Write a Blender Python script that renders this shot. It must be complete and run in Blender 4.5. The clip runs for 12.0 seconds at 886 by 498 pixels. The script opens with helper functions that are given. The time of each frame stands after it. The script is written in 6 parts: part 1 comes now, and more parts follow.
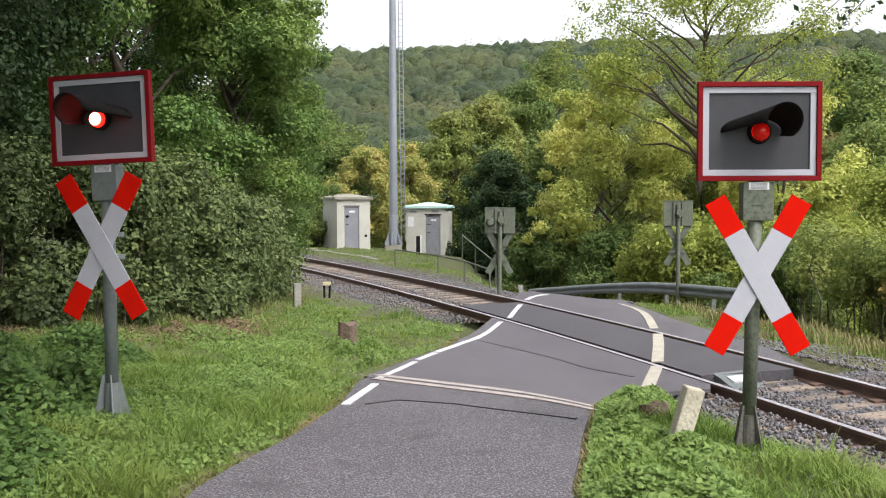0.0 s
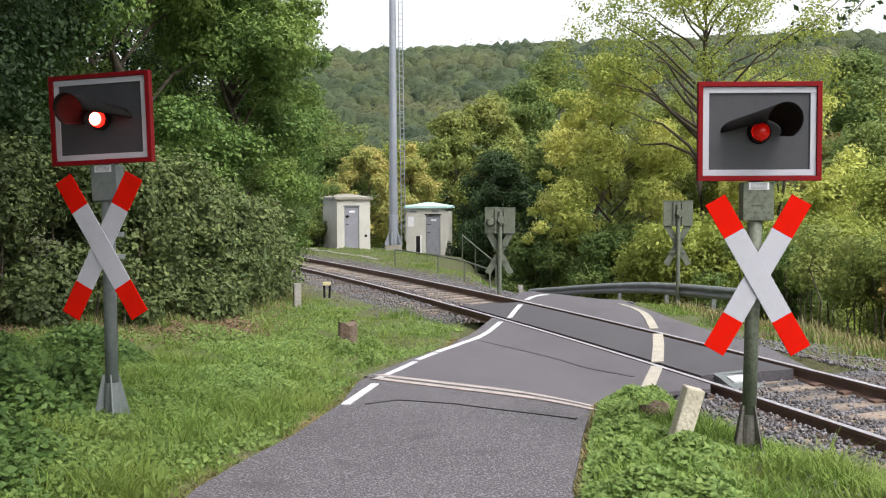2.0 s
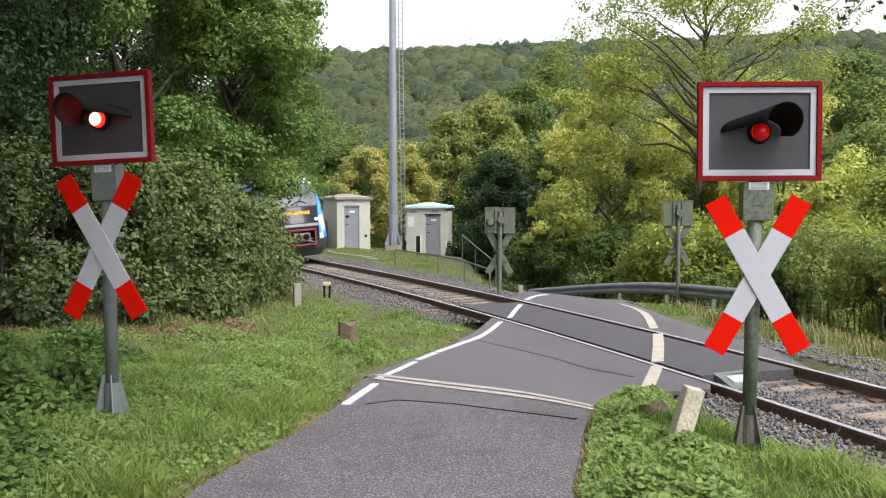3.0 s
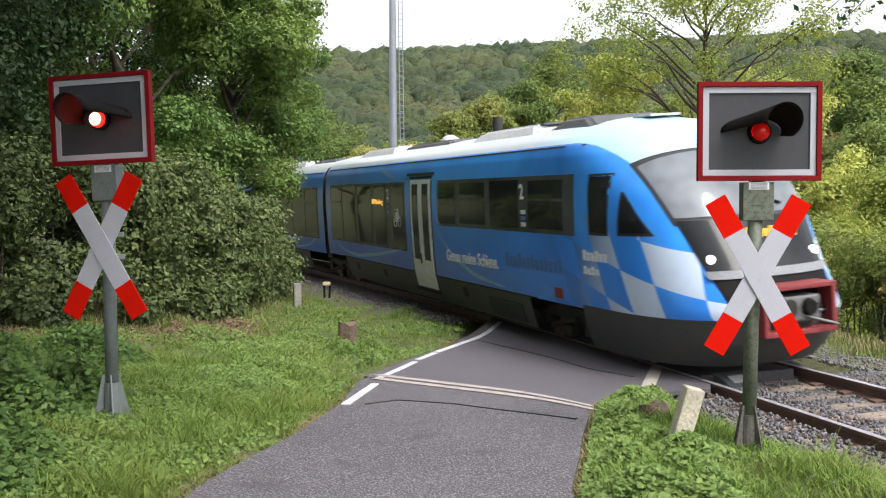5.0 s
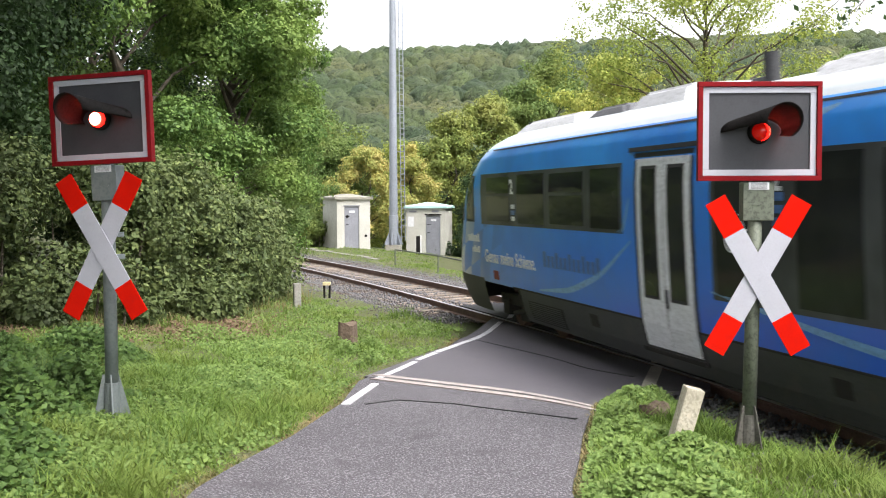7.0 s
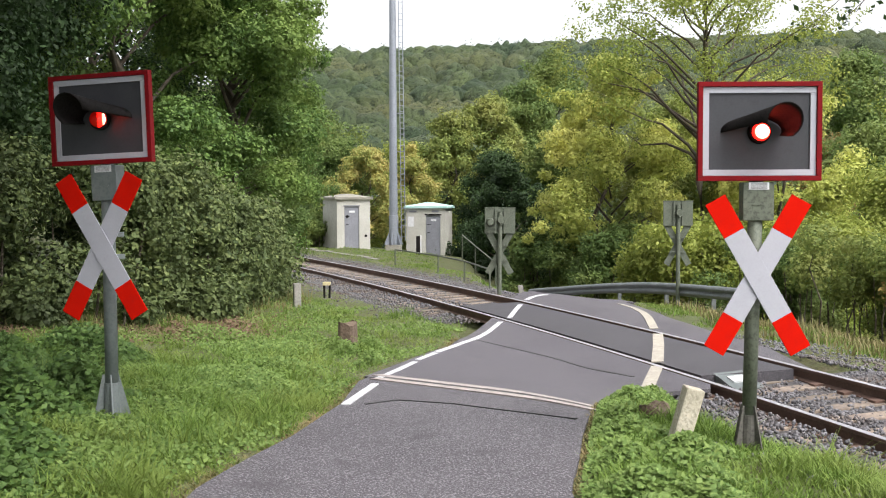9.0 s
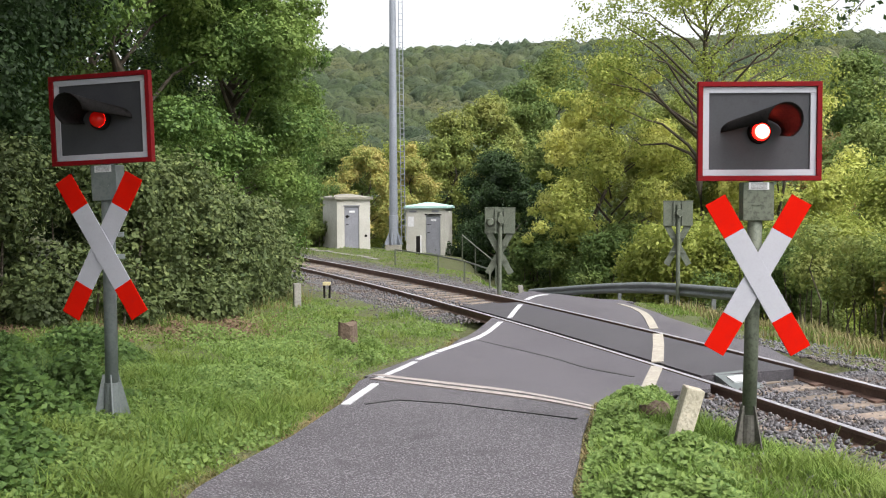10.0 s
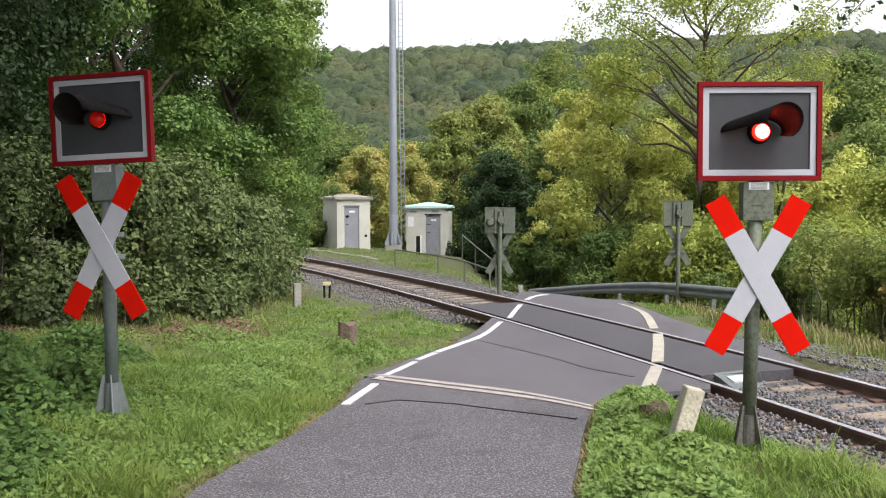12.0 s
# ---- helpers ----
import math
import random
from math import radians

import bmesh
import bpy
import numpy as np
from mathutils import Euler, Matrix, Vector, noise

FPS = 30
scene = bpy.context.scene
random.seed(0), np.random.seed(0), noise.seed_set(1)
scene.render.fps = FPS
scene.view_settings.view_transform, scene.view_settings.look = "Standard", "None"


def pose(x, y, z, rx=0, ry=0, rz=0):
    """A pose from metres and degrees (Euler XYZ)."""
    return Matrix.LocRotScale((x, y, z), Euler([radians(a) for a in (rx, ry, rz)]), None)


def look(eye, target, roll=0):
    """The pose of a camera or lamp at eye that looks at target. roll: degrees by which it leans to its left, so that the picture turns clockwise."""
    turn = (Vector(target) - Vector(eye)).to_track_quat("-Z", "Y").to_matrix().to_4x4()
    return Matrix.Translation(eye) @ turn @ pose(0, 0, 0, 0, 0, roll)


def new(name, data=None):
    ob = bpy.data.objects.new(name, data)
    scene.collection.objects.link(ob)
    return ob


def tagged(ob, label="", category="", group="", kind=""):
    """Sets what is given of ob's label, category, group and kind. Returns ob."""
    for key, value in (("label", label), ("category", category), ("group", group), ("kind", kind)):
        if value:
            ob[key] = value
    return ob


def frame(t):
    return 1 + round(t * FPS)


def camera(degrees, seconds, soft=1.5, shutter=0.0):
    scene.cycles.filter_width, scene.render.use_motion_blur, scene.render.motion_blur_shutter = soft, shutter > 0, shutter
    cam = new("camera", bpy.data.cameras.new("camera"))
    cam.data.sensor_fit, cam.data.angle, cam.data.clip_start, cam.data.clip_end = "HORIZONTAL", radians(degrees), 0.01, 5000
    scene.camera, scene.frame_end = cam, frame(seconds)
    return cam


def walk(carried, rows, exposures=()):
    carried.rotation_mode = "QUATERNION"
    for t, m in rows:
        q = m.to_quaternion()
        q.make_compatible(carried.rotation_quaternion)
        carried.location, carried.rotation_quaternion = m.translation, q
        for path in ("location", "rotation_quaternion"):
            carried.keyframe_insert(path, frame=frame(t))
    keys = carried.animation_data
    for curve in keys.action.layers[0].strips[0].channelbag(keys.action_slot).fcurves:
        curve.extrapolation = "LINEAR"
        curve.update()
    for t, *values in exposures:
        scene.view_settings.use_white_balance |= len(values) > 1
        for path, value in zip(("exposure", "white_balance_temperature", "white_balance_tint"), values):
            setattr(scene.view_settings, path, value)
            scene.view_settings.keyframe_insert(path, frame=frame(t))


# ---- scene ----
EYE_Z, TILT, LENS = 2.309, 2.666, 43.72
cam = camera(LENS, 12.0, soft=1.1, shutter=0.2)
CAM = pose(0, 0, EYE_Z, 90 - TILT, 0.19, 0)
walk(cam, [(0.0, CAM), (12.0, CAM)], exposures=[(0.0, 1.0), (4.8, 1.0), (5.5, 1.25), (6.0, 1.42), (6.5, 1.52), (7.2, 1.52), (8.8, 1.1), (12.0, 1.0)])

# ---- overcast daylight ----
SUN_UP, SUN_FROM = 55, 138          # degrees above the horizon, compass bearing it comes from (0 = +y, clockwise)
world = bpy.data.worlds.new("sky")
scene.world = world
world.use_nodes = True
nt = world.node_tree
sky = nt.nodes.new("ShaderNodeTexSky")
sky.sky_type, sky.sun_disc = "NISHITA", False
sky.sun_elevation, sky.sun_rotation = radians(SUN_UP), radians(SUN_FROM)
sky.dust_density, sky.air_density = 4.0, 1.0
grey = nt.nodes.new("ShaderNodeHueSaturation")
grey.inputs["Saturation"].default_value = 0.16
nt.links.new(sky.outputs[0], grey.inputs["Color"])
nt.links.new(grey.outputs[0], nt.nodes["Background"].inputs["Color"])
nt.nodes["Background"].inputs["Strength"].default_value = 0.165
sun = new("sun", bpy.data.lights.new("sun", "SUN"))
sun.data.energy, sun.data.angle, sun.data.color = 1.4, radians(24), (1.0, 0.96, 0.9)
a = radians(SUN_FROM)
sun.matrix_world = look((60 * math.sin(a), 60 * math.cos(a), 60 * math.tan(radians(SUN_UP))), (0, 0, 0))


# ---- materials ----
def nodes_of(name):
    m = bpy.data.materials.new(name)
    m.use_nodes = True
    return m, m.node_tree.nodes, m.node_tree.links, m.node_tree.nodes["Principled BSDF"]


def noise_node(n, l, src, scale, detail=5, rough=0.6):
    t = n.new("ShaderNodeTexNoise")
    t.inputs["Scale"].default_value, t.inputs["Detail"].default_value, t.inputs["Roughness"].default_value = scale, detail, rough
    l.new(src, t.inputs["Vector"])
    return t.outputs["Fac"]


def ramp(n, l, fac, lo, hi):
    r = n.new("ShaderNodeMapRange")
    r.inputs["From Min"].default_value, r.inputs["From Max"].default_value = lo, hi
    l.new(fac, r.inputs["Value"])
    return r.outputs["Result"]


def mix(n, l, fac, a, b):
    m = n.new("ShaderNodeMix")
    m.data_type = "RGBA"
    for sock, v in ((m.inputs["Factor"], fac), (m.inputs["A"], a), (m.inputs["B"], b)):
        if isinstance(v, (tuple, list)):
            sock.default_value = (*v[:3], 1)
        elif isinstance(v, (int, float)):
            sock.default_value = v
        else:
            l.new(v, sock)
    return m.outputs["Result"]


def bump(n, l, b, height, strength, dist):
    k = n.new("ShaderNodeBump")
    k.inputs["Strength"].default_value, k.inputs["Distance"].default_value = strength, dist
    l.new(height, k.inputs["Height"])
    l.new(k.outputs[0], b.inputs["Normal"])


def surf(name, c1, c2, big=1.5, fine=40, rough=0.7, metal=0.0, relief=0.3, depth=0.01, stain=None, per_piece=0.0, grain=1.0, spec=0.5, fleck=None):
    """A worn surface: two colours in large patches, fine grain, stains and relief."""
    m, n, l, b = nodes_of(name)
    src = n.new("ShaderNodeTexCoord").outputs["Object"]
    f1 = ramp(n, l, noise_node(n, l, src, big), 0.35, 0.65)
    f2 = noise_node(n, l, src, fine, 3)
    col = mix(n, l, f1, c1, c2)
    dark = tuple(x * 0.6 for x in c1)
    g = n.new("ShaderNodeMath")
    g.operation = "MULTIPLY"
    l.new(ramp(n, l, f2, 0.45, 0.66), g.inputs[0])
    g.inputs[1].default_value = grain
    col = mix(n, l, g.outputs[0], col, dark)
    if fleck:
        col = mix(n, l, ramp(n, l, noise_node(n, l, src, fine * 1.3, 2), 0.53, 0.63), col, fleck)
    b.inputs["Specular IOR Level"].default_value = spec
    if stain:
        col = mix(n, l, ramp(n, l, noise_node(n, l, src, big * 2.3, 8, 0.7), 0.55, 0.75), col, stain)
    if per_piece:
        hsv = n.new("ShaderNodeHueSaturation")
        l.new(ramp(n, l, n.new("ShaderNodeObjectInfo").outputs["Random"], 0, 1), hsv.inputs["Value"])
        n[hsv.name].inputs["Value"].default_value = 1
        rr = n.new("ShaderNodeMapRange")
        rr.inputs["To Min"].default_value, rr.inputs["To Max"].default_value = 1 - per_piece, 1 + per_piece
        l.new(n.new("ShaderNodeObjectInfo").outputs["Random"], rr.inputs["Value"])
        l.new(rr.outputs["Result"], hsv.inputs["Value"])
        l.new(col, hsv.inputs["Color"])
        col = hsv.outputs["Color"]
    l.new(col, b.inputs["Base Color"])
    b.inputs["Roughness"].default_value, b.inputs["Metallic"].default_value = rough, metal
    if relief:
        bump(n, l, b, f2, relief, depth)
    return m


def leafy(name, c1, c2, c3, patch=0.6, light=0.35, relief=0.0):
    """Leaves: each its own tint between three greens, larger patches of age, light passing through."""
    m, n, l, b = nodes_of(name)
    geo = n.new("ShaderNodeNewGeometry").outputs["Random Per Island"]
    src = n.new("ShaderNodeTexCoord").outputs["Object"]
    col = mix(n, l, geo, c1, c2)
    col = mix(n, l, ramp(n, l, noise_node(n, l, src, patch, 3), 0.45, 0.68), col, c3)
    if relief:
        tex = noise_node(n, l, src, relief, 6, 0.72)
        # noise hollows darkened: shade of the gaps between leaves put into the colour
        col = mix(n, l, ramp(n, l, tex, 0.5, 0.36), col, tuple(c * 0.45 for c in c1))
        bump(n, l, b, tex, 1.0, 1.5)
    l.new(col, b.inputs["Base Color"])
    b.inputs["Roughness"].default_value = 0.62
    b.inputs["Specular IOR Level"].default_value = 0.3
    t = n.new("ShaderNodeBsdfTranslucent")
    l.new(col, t.inputs["Color"])
    s = n.new("ShaderNodeMixShader")
    s.inputs[0].default_value = light
    l.new(b.outputs[0], s.inputs[1])
    l.new(t.outputs[0], s.inputs[2])
    l.new(s.outputs[0], n["Material Output"].inputs["Surface"])
    return m


def glow(name, colour, strength):
    m, n, l, b = nodes_of(name)
    b.inputs["Base Color"].default_value = (*[min(1, c) * 0.5 for c in colour], 1)
    b.inputs["Emission Color"].default_value = (*colour, 1)
    b.inputs["Emission Strength"].default_value = strength
    b.inputs["Roughness"].default_value = 0.2
    return m


ASPHALT = surf("asphalt", (0.07, 0.062, 0.074), (0.096, 0.087, 0.101), 0.7, 70, 0.7, 0, 0.7, 0.01, (0.056, 0.05, 0.059), fleck=(0.17, 0.16, 0.175), grain=1.0)
ASPHALT_OLD = surf("coarse_asphalt", (0.07, 0.064, 0.074), (0.092, 0.084, 0.096), 0.9, 50, 0.85, 0, 0.9, 0.02, (0.05, 0.046, 0.052), fleck=(0.25, 0.235, 0.255), grain=1.0)
PANEL = surf("crossing_panel", (0.044, 0.04, 0.048), (0.064, 0.058, 0.068), 0.8, 60, 0.7, 0, 0.4, 0.006, (0.03, 0.027, 0.032), fleck=(0.1, 0.095, 0.105))
TAR = surf("tar_seam", (0.02, 0.02, 0.022), (0.035, 0.033, 0.035), 3, 30, 0.6)
WHITE_LINE = surf("road_paint", (0.66, 0.66, 0.69), (0.52, 0.52, 0.55), 3, 30, 0.7, 0, 0.3, 0.004, (0.27, 0.255, 0.25))
OLD_LINE = surf("worn_road_paint", (0.46, 0.42, 0.35), (0.34, 0.31, 0.27), 4, 30, 0.8, 0, 0.3, 0.004, (0.25, 0.22, 0.2))
CONCRETE_STRIP = surf("drain_strip", (0.42, 0.37, 0.35), (0.3, 0.27, 0.26), 4, 40, 0.85, 0, 0.4, 0.006, (0.2, 0.18, 0.17))
SOIL = surf("soil", (0.085, 0.085, 0.032), (0.08, 0.105, 0.03), 0.8, 12, 0.95, 0, 0.8, 0.05, (0.16, 0.125, 0.08))
BALLAST = surf("ballast_bed", (0.085, 0.078, 0.08), (0.12, 0.108, 0.11), 1.2, 16, 0.9, 0, 0.9, 0.05, (0.1, 0.07, 0.052))
RAIL_STEEL = surf("polished_rail", (0.42, 0.41, 0.44), (0.34, 0.33, 0.36), 5, 60, 0.45, 0.45, 0.05, 0.002, grain=0.1)
RAIL_RUST = surf("rusty_rail", (0.17, 0.1, 0.075), (0.115, 0.07, 0.055), 4, 50, 0.85, 0.1, 0.4, 0.004)
SLEEPER = surf("sleeper_wood", (0.25, 0.2, 0.16), (0.17, 0.13, 0.11), 3, 25, 0.9, 0, 0.6, 0.01, None, 0.25)
STEEL_GREY = surf("galvanised_steel", (0.13, 0.15, 0.15), (0.17, 0.19, 0.19), 3, 40, 0.55, 0.2, 0.1, 0.003, (0.09, 0.105, 0.09), grain=0.4)
OLIVE_STEEL = surf("olive_grey_paint", (0.1, 0.115, 0.085), (0.13, 0.145, 0.11), 3, 40, 0.6, 0.1, 0.2, 0.003, (0.07, 0.075, 0.055))
RUSTY_FOOT = surf("weathered_foot", (0.085, 0.08, 0.07), (0.12, 0.115, 0.1), 5, 40, 0.75, 0.1, 0.3, 0.004, (0.06, 0.045, 0.035))
PANEL_GREY = surf("signal_panel_grey", (0.036, 0.037, 0.044), (0.045, 0.046, 0.053), 3, 60, 0.5, 0, 0.02, 0.001, (0.028, 0.028, 0.033), grain=0.2, spec=0.35)
RED_PAINT = surf("red_reflective", (0.56, 0.008, 0.002), (0.52, 0.008, 0.003), 6, 90, 0.75, 0, 0.02, 0.001, (0.46, 0.01, 0.006), grain=0.12, spec=0.03)
RED_FRAME = surf("dark_red_frame", (0.18, 0.004, 0.007), (0.15, 0.004, 0.007), 6, 90, 0.6, 0, 0.02, 0.001, (0.1, 0.012, 0.012), grain=0.2, spec=0.12)
WHITE_PAINT = surf("white_reflective", (0.4, 0.4, 0.45), (0.37, 0.37, 0.42), 4, 60, 0.6, 0, 0.02, 0.001, (0.35, 0.35, 0.39), grain=0.1, spec=0.15)
BLACK = surf("black_hood", (0.012, 0.011, 0.011), (0.016, 0.014, 0.014), 5, 50, 0.7, spec=0.08, relief=0.0)


def hot_lamp(name, rim, core):
    """A lamp whose filament shows brightest in the middle of its lens."""
    m, n, l, b = nodes_of(name)
    sep = n.new("ShaderNodeSeparateXYZ")
    l.new(n.new("ShaderNodeTexCoord").outputs["Object"], sep.inputs[0])
    r = n.new("ShaderNodeMapRange")
    r.interpolation_type = "SMOOTHSTEP"
    for k, v in (("From Min", -0.034), ("From Max", -0.054), ("To Min", rim), ("To Max", core)):
        r.inputs[k].default_value = v
    l.new(sep.outputs["Y"], r.inputs["Value"])
    b.inputs["Base Color"].default_value = (0.3, 0.01, 0.006, 1)
    hue = n.new("ShaderNodeMapRange")
    for k, v in (("From Min", -0.03), ("From Max", -0.055)):
        hue.inputs[k].default_value = v
    l.new(sep.outputs["Y"], hue.inputs["Value"])
    l.new(mix(n, l, hue.outputs["Result"], (1.0, 0.01, 0.006), (1.0, 0.085, 0.055)), b.inputs["Emission Color"])
    l.new(r.outputs["Result"], b.inputs["Emission Strength"])
    b.inputs["Roughness"].default_value = 0.2
    return m


LAMP_LIT = hot_lamp("lamp_lit", 2.2, 55)
LAMP_DIM = glow("lamp_dim", (1.0, 0.012, 0.006), 0.05)
LABEL = surf("paper_label", (0.7, 0.7, 0.72), (0.6, 0.6, 0.62), 8, 90, 0.6, 0, 0)
BAR_GREY = surf("print_grey", (0.2, 0.2, 0.21), (0.25, 0.25, 0.26), 8, 90, 0.6, 0, 0)
RENDER_WALL = surf("hut_render", (0.5, 0.49, 0.45), (0.42, 0.41, 0.37), 1.4, 30, 0.85, 0, 0.3, 0.01, (0.36, 0.34, 0.29))
ROOF_GREY = surf("concrete_roof", (0.3, 0.28, 0.24), (0.22, 0.21, 0.18), 2, 30, 0.85, 0, 0.3, 0.01, (0.16, 0.17, 0.1))
ROOF_MINT = surf("mint_roof", (0.5, 0.72, 0.68), (0.4, 0.62, 0.58), 2, 40, 0.6, 0, 0.1, 0.003)
DOOR_GREY = surf("grey_door", (0.23, 0.235, 0.27), (0.19, 0.195, 0.225), 2, 40, 0.6, 0, 0.1, 0.003)
MAST_STEEL = surf("mast_steel", (0.3, 0.32, 0.37), (0.24, 0.26, 0.3), 1.0, 30, 0.5, 0.4, 0.1, 0.003)
OLD_WOOD = surf("weathered_wood", (0.55, 0.5, 0.4), (0.4, 0.36, 0.28), 5, 45, 0.9, 0, 0.6, 0.008, (0.25, 0.24, 0.17))
BARK = surf("bark", (0.09, 0.07, 0.05), (0.06, 0.05, 0.038), 3, 18, 0.95, 0, 0.9, 0.03, (0.08, 0.09, 0.045))
CUT_WOOD = surf("stump_wood", (0.15, 0.105, 0.075), (0.1, 0.072, 0.055), 5, 30, 0.95, 0, 0.9, 0.02, (0.22, 0.17, 0.125))
STONE = surf("boundary_stone", (0.3, 0.285, 0.26), (0.23, 0.22, 0.2), 4, 30, 0.9, 0, 0.5, 0.01, (0.16, 0.16, 0.12))
ZINC = surf("zinc_rail", (0.22, 0.235, 0.245), (0.16, 0.175, 0.18), 1.5, 30, 0.6, 0.3, 0.1, 0.003, (0.11, 0.12, 0.1))
YELLOW_CAP = surf("yellow_cap", (0.6, 0.52, 0.3), (0.5, 0.42, 0.22), 9, 60, 0.6)

BLADES = leafy("grass_blades", (0.085, 0.15, 0.026), (0.19, 0.285, 0.055), (0.22, 0.28, 0.07), 0.9, 0.4)
DRY_BLADES = leafy("dry_grass", (0.23, 0.19, 0.09), (0.16, 0.17, 0.06), (0.28, 0.22, 0.11), 0.7, 0.3)
WEED_LEAF = leafy("weed_leaves", (0.11, 0.19, 0.05), (0.23, 0.32, 0.09), (0.16, 0.235, 0.06), 1.2, 0.35)
NETTLE_LEAF = leafy("nettle_leaves", (0.05, 0.1, 0.026), (0.135, 0.22, 0.055), (0.09, 0.155, 0.04), 1.5, 0.3)
# one hedge in two tones; shade on its left end put into the first
DIM_HEDGE_LEAF = leafy("shaded_hedge_leaves", (0.034, 0.056, 0.018), (0.135, 0.17, 0.056), (0.045, 0.062, 0.022), 0.9, 0.25)
LIT_HEDGE_LEAF = leafy("lit_hedge_leaves", (0.05, 0.08, 0.026), (0.19, 0.23, 0.08), (0.07, 0.095, 0.032), 0.9, 0.28)
# brighter greens: daylight on the right-hand trees of the wood put into the colour
LIT_LEAF = leafy("lit_green_leaves", (0.06, 0.12, 0.03), (0.155, 0.25, 0.06), (0.23, 0.31, 0.075), 0.4, 0.4)
# near-black greens; the wood's shade is partly put into this colour
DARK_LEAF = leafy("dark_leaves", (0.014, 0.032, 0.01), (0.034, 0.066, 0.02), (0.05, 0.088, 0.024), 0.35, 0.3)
MID_LEAF = leafy("green_leaves", (0.075, 0.13, 0.038), (0.165, 0.235, 0.065), (0.21, 0.25, 0.068), 0.3, 0.4)
YELLOW_LEAF = leafy("yellowing_leaves", (0.34, 0.4, 0.1), (0.54, 0.56, 0.16), (0.66, 0.63, 0.2), 0.3, 0.42)
OLIVE_LEAF = leafy("olive_leaves", (0.13, 0.185, 0.05), (0.28, 0.32, 0.085), (0.29, 0.29, 0.085), 0.3, 0.42)
LIME_LEAF = leafy("lime_leaves", (0.2, 0.25, 0.05), (0.34, 0.37, 0.08), (0.19, 0.25, 0.05), 0.4, 0.42)
OCHRE_LEAF = leafy("ochre_leaves", (0.24, 0.29, 0.08), (0.4, 0.38, 0.12), (0.52, 0.42, 0.15), 0.5, 0.42)
RUST_LEAF = leafy("rusty_leaves", (0.2, 0.14, 0.045), (0.15, 0.14, 0.045), (0.28, 0.2, 0.06), 0.6, 0.35)
LITTER = leafy("leaf_litter", (0.1, 0.062, 0.038), (0.2, 0.13, 0.085), (0.15, 0.11, 0.06), 0.8, 0.15)
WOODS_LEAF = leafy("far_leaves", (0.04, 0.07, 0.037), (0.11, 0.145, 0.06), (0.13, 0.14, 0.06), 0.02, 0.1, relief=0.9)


# ---- mesh helpers ----
def link(name, verts, faces, material, parent=None, label="", smooth=False):
    me = bpy.data.meshes.new(name)
    me.from_pydata([tuple(v) for v in verts], [], faces)
    me.materials.append(material)
    if smooth:
        me.shade_smooth()
    ob = new(name, me)
    ob.parent = parent
    if label:
        ob["label"] = label
    return ob


def part(name, bm, material, parent=None, label="", smooth=False):
    me = bpy.data.meshes.new(name)
    bmesh.ops.recalc_face_normals(bm, faces=bm.faces)
    bm.to_mesh(me)
    bm.free()
    me.materials.append(material)
    if smooth:
        me.shade_smooth()
    ob = new(name, me)
    ob.parent = parent
    if label:
        ob["label"] = label
    return ob


def empty(name, m, label, category, group="", kind=""):
    ob = new(name)
    ob.empty_display_size = 0.2
    ob.matrix_basis = m
    return tagged(ob, label, category, group, kind)


def box(x0, y0, z0, x1, y1, z1, bev=0.0, bm=None):
    bm = bm or bmesh.new()
    r = bmesh.ops.create_cube(bm, size=1)["verts"]
    for v in r:
        v.co = Vector(((x0, x1)[v.co.x > 0], (y0, y1)[v.co.y > 0], (z0, z1)[v.co.z > 0]))
    if bev:
        es = list({e for v in r for e in v.link_edges})
        bmesh.ops.bevel(bm, geom=es, offset=bev, segments=2, affect="EDGES", profile=0.6)
    return bm


def tube(points, radii, sides=10, bm=None, cap=True):
    """A round bar through points, with a radius at each."""
    bm = bm or bmesh.new()
    pts = [Vector(p) for p in points]
    radii = [radii] * len(pts) if isinstance(radii, (int, float)) else radii
    rings = []
    for i, p in enumerate(pts):
        d = (pts[min(i + 1, len(pts) - 1)] - pts[max(i - 1, 0)]).normalized()
        q = d.to_track_quat("Z", "Y")
        rings.append([bm.verts.new(p + q @ Vector((math.cos(k * math.tau / sides), math.sin(k * math.tau / sides), 0)) * radii[i]) for k in range(sides)])
    for a, b in zip(rings, rings[1:]):
        for k in range(sides):
            bm.faces.new((a[k], a[(k + 1) % sides], b[(k + 1) % sides], b[k]))
    if cap:
        bm.faces.new(rings[0][::-1])
        bm.faces.new(rings[-1])
    return bm


def prism(outline, depth, axis="y", at=0.0, bev=0.0):
    """A flat outline (pairs) given a thickness along an axis."""
    bm = bmesh.new()
    put = {"y": lambda a, b, c: (a, c, b), "x": lambda a, b, c: (c, a, b), "z": lambda a, b, c: (a, b, c)}[axis]
    lo = [bm.verts.new(put(a, b, at)) for a, b in outline]
    hi = [bm.verts.new(put(a, b, at + depth)) for a, b in outline]
    bm.faces.new(lo)
    bm.faces.new(hi[::-1])
    for k in range(len(lo)):
        j = (k + 1) % len(lo)
        bm.faces.new((lo[k], lo[j], hi[j], hi[k]))
    if bev:
        bmesh.ops.bevel(bm, geom=list(bm.edges), offset=bev, segments=1, affect="EDGES")
    return bm


